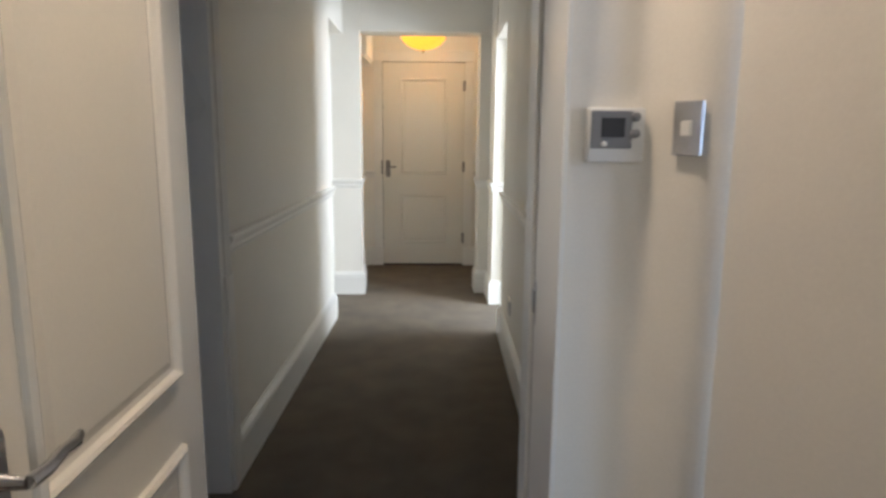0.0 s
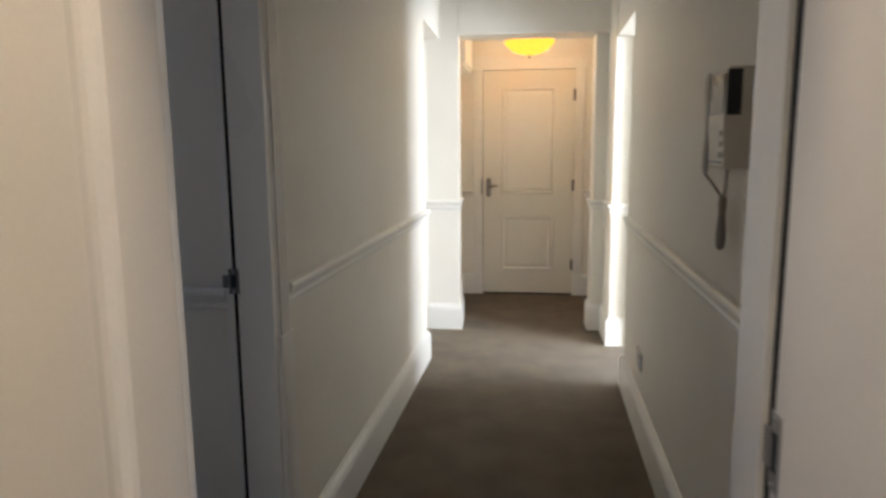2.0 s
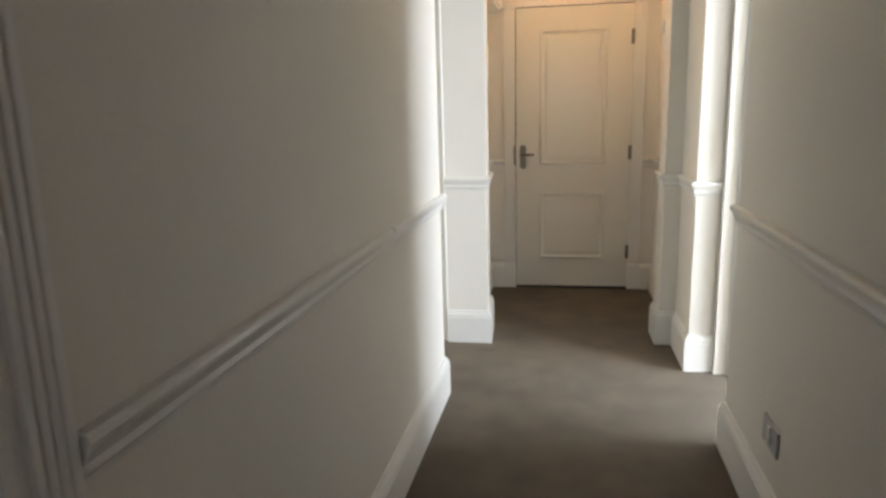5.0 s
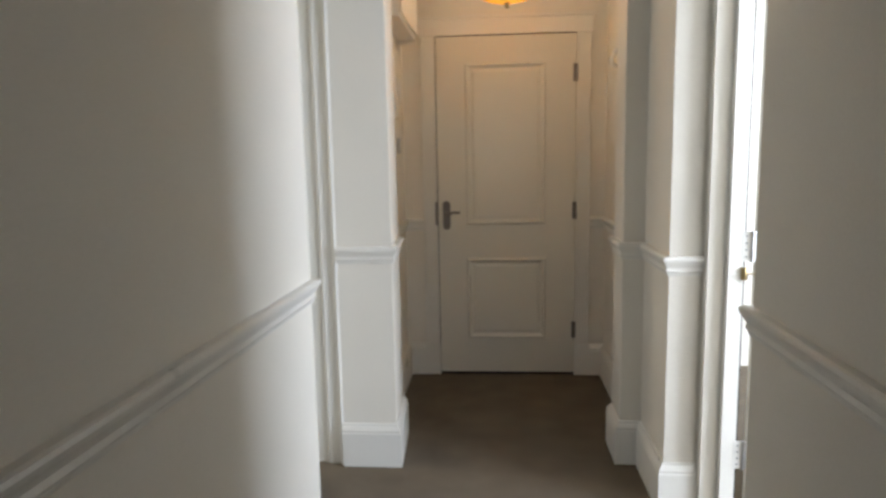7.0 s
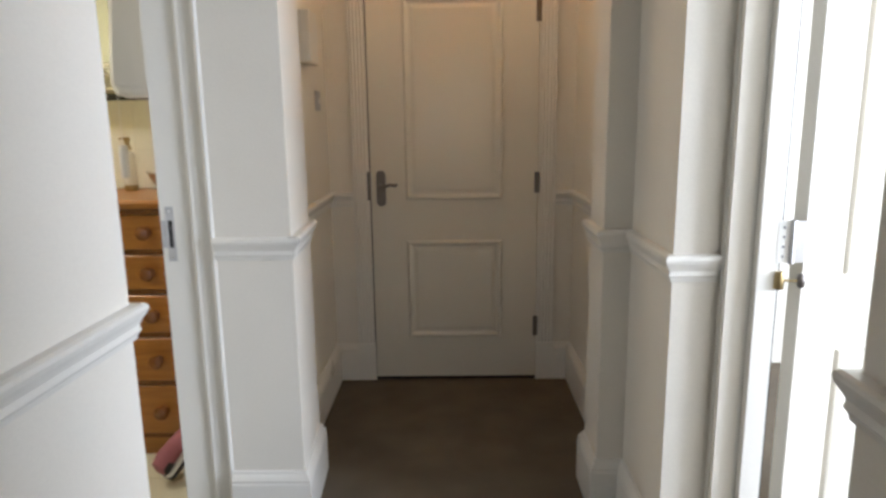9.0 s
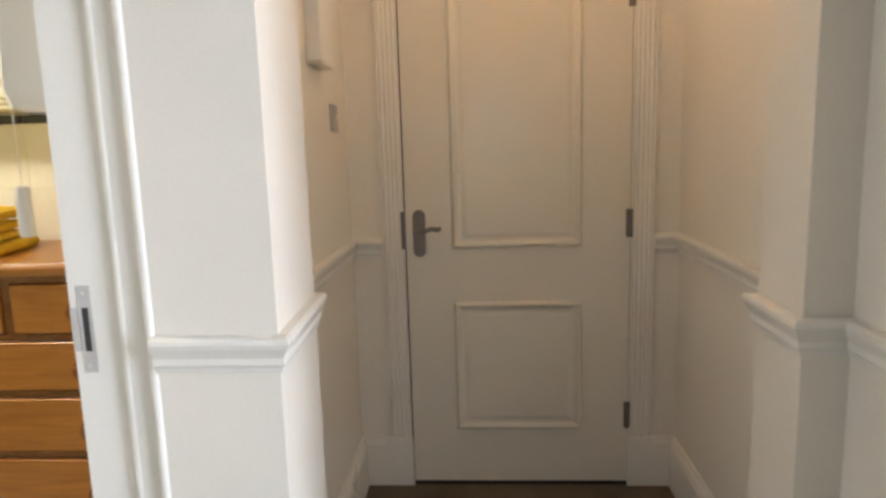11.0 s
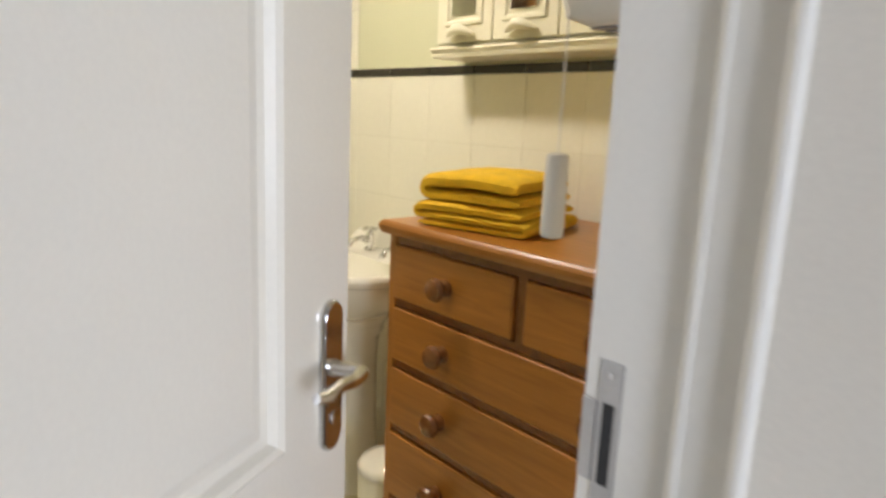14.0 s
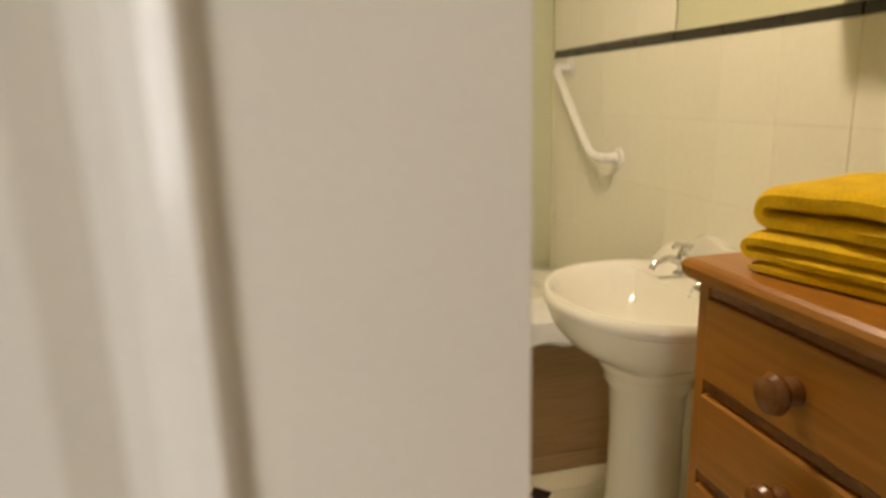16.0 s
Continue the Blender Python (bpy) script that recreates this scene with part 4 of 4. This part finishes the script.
# wall cabinet with three mirrored doors
cab = thing("wall_cabinet", "cream painted wall cabinet with mirrored doors and cup handles", "wall cabinet")
cab.location = (-2.080, 6.722, 1.462)
W, D, HC = 0.768, -0.120, 0.62
b = bmesh.new()
loft(b, [[(-u, 0, z), (-u, D - u, z), (W + u, D - u, z), (W + u, 0, z)] for u, z in ((0.010, 0.0), (0.018, 0.002), (0.020, 0.010), (0.013, 0.013), (0.020, 0.018), (0.024, 0.024), (0.020, 0.030), (0.006, 0.032), (0.004, 0.036))])
part("cornice", b, CREAMPAINT, cab, "moulded lower edge")
for pname, (x0, x1, y0, y1, z0, z1) in (("side_panel", (0, 0.016, D, 0, 0.036, HC)), ("side_panel", (W - 0.016, W, D, 0, 0.036, HC)), ("back_panel", (0.016, W - 0.016, -0.01, 0, 0.036, HC)), ("shelf", (0.016, W - 0.016, D, -0.01, 0.036, 0.050)), ("top_panel", (0.016, W - 0.016, D, -0.01, HC - 0.016, HC)), ("divider", (0.448, 0.462, D, -0.01, 0.05, HC - 0.016))):
    b = bmesh.new()
    box(b, x0, x1, y0, y1, z0, z1)
    part(pname, b, CREAMPAINT, cab)
for x0, wide in ((0.004, 0.222), (0.230, 0.222), (0.456, 0.308)):
    b = bmesh.new()
    box(b, x0, x0 + wide, D - 0.018, D, 0.040, HC - 0.004, 0.003)
    leaf = part("door", b, CREAMPAINT, cab, "panelled cream door")
    b = bmesh.new()
    frame_loop(b, x0 + 0.035, x0 + wide - 0.035, 0.085, HC - 0.05, [(0, 0), (0.003, 0.006), (0.012, 0.006), (0.018, -0.002), (0.03, -0.003)], D - 0.018, -1)
    part("moulding", b, CREAMPAINT, leaf)
    b = bmesh.new()
    box(b, x0 + 0.064, x0 + wide - 0.064, D - 0.0225, D - 0.017, 0.114, HC - 0.079)
    part("mirror_pane", b, MIRROR, leaf, "silvered mirror pane")
    b = bmesh.new()
    rings = []
    for i in range(13):
        f = i / 12
        zz = 0.058 + 0.014 * math.sin(math.pi * f)
        rr = 0.005 + 0.010 * math.sin(math.pi * f)
        rings.append([(x0 + wide / 2 - 0.0525 + 0.105 * f, D - 0.022 - rr * 1.4 + rr * 1.2 * math.cos(a), zz + rr * math.sin(a)) for a in (2 * math.pi * q / 12 for q in range(12))])
    loft(b, rings)
    part("handle", b, CREAMPAINT, leaf, "white moulded cup handle", True)
# basin on its pedestal
BX, BY = -2.352, 6.465
basin = thing("pedestal_basin", "white ceramic pedestal basin with scalloped back and chrome taps", "basin")
basin.location = (BX, BY, 0)
basin.scale = (1, 1, 0.955)
def basin_ring(r, z, back=0.235):
    ring = []
    for i in range(40):
        a = 2 * math.pi * i / 40
        x, y = 0.285 * r * math.cos(a), 0.245 * r * math.sin(a)
        if y > 0:
            y = min(y * 1.15, back)
            x *= 1 + 0.10 * min(1, y / 0.2)
        ring.append((x, y, z))
    return ring
b = bmesh.new()
rings = [basin_ring(0.42, 0.660), basin_ring(0.60, 0.690), basin_ring(0.80, 0.728), basin_ring(0.92, 0.765), basin_ring(0.965, 0.800), basin_ring(0.97, 0.815), basin_ring(1.005, 0.820), basin_ring(1.02, 0.832), basin_ring(1.015, 0.846), basin_ring(0.99, 0.855), basin_ring(0.955, 0.853, 0.225), basin_ring(0.945, 0.849, 0.222), basin_ring(0.93, 0.853, 0.22)]
for r, z in ((0.88, 0.840), (0.80, 0.80), (0.66, 0.745), (0.42, 0.71), (0.12, 0.70)):
    rings.append([(x * r, y * r - 0.035 * (1 - r) - (0.05 if y > 0.05 else 0) * r, z) for x, y, _ in basin_ring(1.0, 0, 0.17)])
loft(b, rings)
part("bowl", b, CERAMIC, basin, "glossy white oval bowl", True)
b = bmesh.new()
rings = []
for i in range(25):
    f = i / 24
    x = -0.29 + 0.58 * f
    top = 0.872 + 0.085 * abs(math.sin(math.pi * f)) ** 0.7 + 0.012 * math.cos(6 * math.pi * f)
    rings.append([(x, 0.235, 0.80), (x, 0.215 - 0.03 * (2 * f - 1) ** 2, 0.84), (x, 0.222, top - 0.006), (x, 0.232, top), (x, 0.247, top - 0.002), (x, 0.247, 0.80)])
loft(b, rings)
part("upstand", b, CERAMIC, basin, "scalloped ceramic upstand", True)
b = bmesh.new()
lathe(b, [(0.135, 0.0), (0.132, 0.05), (0.112, 0.09), (0.100, 0.25), (0.098, 0.46), (0.105, 0.575), (0.118, 0.592), (0.118, 0.612), (0.126, 0.625), (0.138, 0.645), (0.150, 0.690)], (-0.02, 0.03, 0), 30, 1.0, 0.95)
part("pedestal", b, CERAMIC, basin, "tapered ceramic pedestal", True)
for tx in (-0.10, 0.10):
    b = bmesh.new()
    lathe(b, [(0.022, 0.850), (0.022, 0.856), (0.013, 0.862), (0.012, 0.90), (0.015, 0.905), (0.008, 0.918), (0.006, 0.930)], (tx, 0.165, 0), 14)
    tube(b, [(tx, 0.165, 0.885), (tx, 0.125, 0.900), (tx, 0.085, 0.890), (tx, 0.075, 0.872)], [0.011, 0.010, 0.009, 0.010], 10)
    tap = part("tap", b, CHROME, basin, "chrome pillar tap", True)
    b = bmesh.new()
    tube(b, [(tx - 0.030, 0.165, 0.930), (tx + 0.030, 0.165, 0.930)], [0.006, 0.006], 8)
    tube(b, [(tx, 0.135, 0.930), (tx, 0.195, 0.930)], [0.006, 0.006], 8)
    lathe(b, [(0.009, 0.920), (0.010, 0.932), (0.006, 0.940)], (tx, 0.165, 0), 12)
    part("cross_head", b, CHROME, tap, "chrome cross head", True)
b = bmesh.new()
pts = [(0.02 + 0.010 * i, 0.145 - 0.012 * i, 0.862 - 0.010 * math.sin(i)) for i in range(8)]
for p in pts:
    lathe(b, [(0.001, -0.004), (0.004, 0), (0.001, 0.004)], p, 8)
part("plug_chain", b, STEEL, basin, "beaded plug chain", True)
for i in range(4):
    b = bmesh.new()
    lathe(b, [(0.007, -0.003), (0.007, 0.003), (0.004, 0.004)], (-0.01 + 0.026 * i, 0.098 - 0.003 * abs(i - 1.5), 0.795), 10, turn=Euler((radians(65), 0, 0)).to_matrix())
    part("overflow_hole", b, BLACK, basin, "dark overflow hole", True)
b = bmesh.new()
tube(b, [(0.11, 0.13, 0.70), (0.11, 0.13, 0.52), (0.12, 0.12, 0.46), (0.15, 0.12, 0.44), (0.165, 0.13, 0.48), (0.16, 0.18, 0.50), (0.16, 0.24, 0.50)], 0.017, 10)
tube(b, [(0.14, 0.2, 0.68), (0.14, 0.2, 0.10)], 0.008, 8)
part("waste_pipe", b, PLASTIC, basin, "white waste trap and pipes", True)

# bath along the far wall
bath = thing("bathtub", "white bathtub with a brown wooden side panel", "bathtub")
bath.location = (-3.54, 4.97, 0)
bw, bl = 0.69, 1.74
b = bmesh.new()
def bath_ring(inset, z, r=0.06):
    x0, x1, y0, y1 = inset, bw - inset, inset, bl - inset
    ring = []
    for ccx, ccy, a0 in ((x1 - r, y1 - r, 0), (x0 + r, y1 - r, 90), (x0 + r, y0 + r, 180), (x1 - r, y0 + r, 270)):
        for i in range(7):
            a = radians(a0 + 15 * i)
            ring.append((ccx + r * math.cos(a), ccy + r * math.sin(a), z))
    return ring
loft(b, [bath_ring(0.03, 0.50), bath_ring(0.0, 0.515), bath_ring(0.0, 0.545), bath_ring(0.012, 0.555), bath_ring(0.05, 0.553, 0.08), bath_ring(0.075, 0.53, 0.12), bath_ring(0.13, 0.25, 0.14), bath_ring(0.19, 0.16, 0.14)])
part("tub", b, CERAMIC, bath, "glossy white tub", True)
b = bmesh.new()
box(b, bw - 0.045, bw - 0.022, 0.02, bl, 0.03, 0.512, 0.003)
panel = part("side_panel", b, BATHWOOD, bath, "brown wooden bath panel")
b = bmesh.new()
box(b, bw - 0.022, bw - 0.008, 0.02, bl, 0.005, 0.06, 0.005)
box(b, bw - 0.022, bw - 0.012, 0.02, bl, 0.485, 0.512, 0.004)
part("plinth", b, BATHWOOD, panel)
mat_ob = thing("bath_mat", "white towelling bath mat hung over the bath rim", "bath mat")
mat_ob.location = (-2.87, 6.43, 0.0)
b = bmesh.new()
rings = []
for i in range(19):
    y = -0.25 + 0.5 * i / 18
    wv = 0.006 * math.sin(i * 0.9)
    outer = [(-0.22 + wv, y, 0.40), (-0.20, y, 0.53), (-0.17, y, 0.585), (-0.08, y, 0.60 + wv), (0.0, y, 0.595), (0.045, y, 0.57), (0.052 + wv, y, 0.50 + 0.01 * math.sin(i))]
    rings.append(outer + [(x - 0.012 if x > -0.1 else x + 0.012, yy, z - 0.014) for x, yy, z in reversed(outer)])
loft(b, rings)
part("fabric", b, material("white_terry", (0.78, 0.77, 0.73), 0.95, 0, 0.08, 20, 450, 0.8), mat_ob, "", True)

rail = thing("grab_rail", "white cranked grab rail on the tiled wall", "grab rail")
rail.location = (0, 0, 0)
b = bmesh.new()
tube(b, [(-3.36, 6.715, 1.385), (-3.36, 6.66, 1.385), (-3.35, 6.648, 1.37), (-3.18, 6.645, 1.21), (-3.06, 6.645, 1.098), (-3.02, 6.648, 1.079), (-2.975, 6.66, 1.075), (-2.965, 6.715, 1.075)], 0.016, 12)
part("bar", b, PLASTIC, rail, "white coated bar", True)
for fx, fz in ((-3.36, 1.385), (-2.965, 1.075)):
    b = bmesh.new()
    lathe(b, [(0.034, 0), (0.034, 0.006), (0.022, 0.012)], (fx, 6.712, fz), 20, turn=Euler((radians(90), 0, 0)).to_matrix())
    part("flange", b, PLASTIC, rail, "round fixing plate", True)

bin_ob = thing("waste_bin", "small cream pedal bin between chest and basin", "waste bin")
bin_ob.location = (-1.955, 6.36, 0)
b = bmesh.new()
lathe(b, [(0.086, 0.0), (0.09, 0.01), (0.092, 0.27), (0.09, 0.275)], seg=24)
part("body", b, CREAMPAINT, bin_ob, "", True)
b = bmesh.new()
lathe(b, [(0.094, 0.272), (0.095, 0.285), (0.085, 0.300), (0.05, 0.312), (0.01, 0.315)], seg=24)
part("lid", b, CERAMIC, bin_ob, "domed cream lid", True)
b = bmesh.new()
box(b, -0.03, 0.03, -0.135, -0.085, 0.008, 0.022, 0.005)
part("pedal", b, DARKPL, bin_ob, "black foot pedal")

shoe = thing("trainer", "grey and pink trainer with black sole leaning toe up", "shoe")
shoe.matrix_world = pose(-1.075, 6.03, 0.034, 38, 0, -28)
def shoe_ring(f, w, z0, z1):
    return [(w * math.cos(a), -0.02 + 0.25 * f, (z0 + z1) / 2 + (z1 - z0) / 2 * math.sin(a)) for a in (2 * math.pi * q / 16 for q in range(16))]
FORM = ((0.0, 0.022), (0.04, 0.032), (0.2, 0.036), (0.4, 0.034), (0.65, 0.044), (0.85, 0.042), (0.96, 0.028), (1.0, 0.012))
b = bmesh.new()
loft(b, [shoe_ring(f, w * 1.04, -0.012, 0.014) for f, w in FORM])
part("sole", b, DARKPL, shoe, "black rubber sole", True)
b = bmesh.new()
loft(b, [shoe_ring(f, w * 1.02, 0.008, 0.032) for f, w in FORM])
part("midsole", b, PLASTIC, shoe, "pale grey midsole", True)
b = bmesh.new()
loft(b, [shoe_ring(f, w * 0.95, 0.024, z) for (f, w), z in zip(FORM, (0.06, 0.095, 0.105, 0.095, 0.07, 0.058, 0.048, 0.036))])
part("upper", b, PINK, shoe, "dusty pink upper", True)
b = bmesh.new()
loft(b, [shoe_ring(f, w * 0.99, 0.022, z) for f, w, z in ((0.0, 0.022, 0.05), (0.04, 0.032, 0.088), (0.16, 0.035, 0.092), (0.20, 0.030, 0.070))])
part("heel_counter", b, DARKPL, shoe, "black heel", True)

# ---- tiles, last ----
wall_tiles = tagged(new("tiled_wall"), "cream glazed square wall tiles with a black border", "wall tiles", "", "structure")
q = bmesh.new()
box(q, -3.55, -0.902, 6.716, 6.7215, 0, 1.4545)
part("grout_bed", q, GROUT, wall_tiles)


def tile_mesh(name, w, h, d, mat, bevel=0.0016):
    t = bmesh.new()
    loft(t, [[(-w / 2, 0, -h / 2), (w / 2, 0, -h / 2), (w / 2, 0, h / 2), (-w / 2, 0, h / 2)], [(-w / 2, -d + bevel, -h / 2), (w / 2, -d + bevel, -h / 2), (w / 2, -d + bevel, h / 2), (-w / 2, -d + bevel, h / 2)],
             [(-w / 2 + bevel, -d, -h / 2 + bevel), (w / 2 - bevel, -d, -h / 2 + bevel), (w / 2 - bevel, -d, h / 2 - bevel), (-w / 2 + bevel, -d, h / 2 - bevel)]])
    return mesh_of(name, t, mat)


def lay(name, me, parent, m):
    ob = new(name, me)
    ob.parent = parent
    ob.matrix_basis = m
    return ob


PITCH = 0.2105
square = tile_mesh("tile", PITCH - 0.0012, PITCH - 0.0012, 0.0032, TILE, 0.0008)
strip = tile_mesh("border_tile", PITCH - 0.005, 0.027, 0.006, BLACKTILE, 0.002)
rnd = random.Random(4)
for i in range(12):
    x = -2.042 - 0.5 * PITCH + (i - 6) * PITCH
    if x > -0.95 or x < -3.5:
        continue
    lay("border_tile", strip, wall_tiles, pose(x, 6.716, 1.4390))
    for j in range(7):
        z = 1.4235 - (j + 0.5) * PITCH
        if z > 0.05:
            lay("tile", square, wall_tiles, pose(x, 6.7165, z, rnd.uniform(-0.15, 0.15), 0, rnd.uniform(-0.15, 0.15)))
    if x < -2.66:
        for j in range(4):
            lay("tile", square, wall_tiles, pose(x, 6.7165, 1.4555 + (j + 0.5) * PITCH, 0, 0, 0))

bath_floor = bmesh.new()
box(bath_floor, -3.6, -0.895, 4.98, 6.73, -0.08, -0.005)
bath_floor = setting("floor_bathroom", bath_floor, GROUT, "cream floor tiles with small black diamond insets", "floor")
P2 = 0.30
cut = 0.045
t = bmesh.new()
h2 = P2 / 2 - 0.0015
prism(t, [(-h2 + cut, -h2), (h2 - cut, -h2), (h2, -h2 + cut), (h2, h2 - cut), (h2 - cut, h2), (-h2 + cut, h2), (-h2, h2 - cut), (-h2, -h2 + cut)], -0.005, 0.002)
floor_tile = mesh_of("floor_tile", t, FLOORTILE)
t = bmesh.new()
c2 = cut - 0.002
prism(t, [(-c2, 0), (0, -c2), (c2, 0), (0, c2)], -0.005, 0.002)
inset = mesh_of("inset_tile", t, BLACKTILE)
for i in range(10):
    for j in range(6):
        x, y = -3.50 + P2 * i, 5.00 + P2 * j
        if x + h2 < -0.9 and y + h2 < 6.72 and y - h2 > 4.985:
            lay("floor_tile", floor_tile, bath_floor, pose(x, y, 0))
        if x + P2 / 2 + c2 < -0.9 and y + P2 / 2 + c2 < 6.72:
            lay("inset_tile", inset, bath_floor, pose(x + P2 / 2, y + P2 / 2, 0.0003))
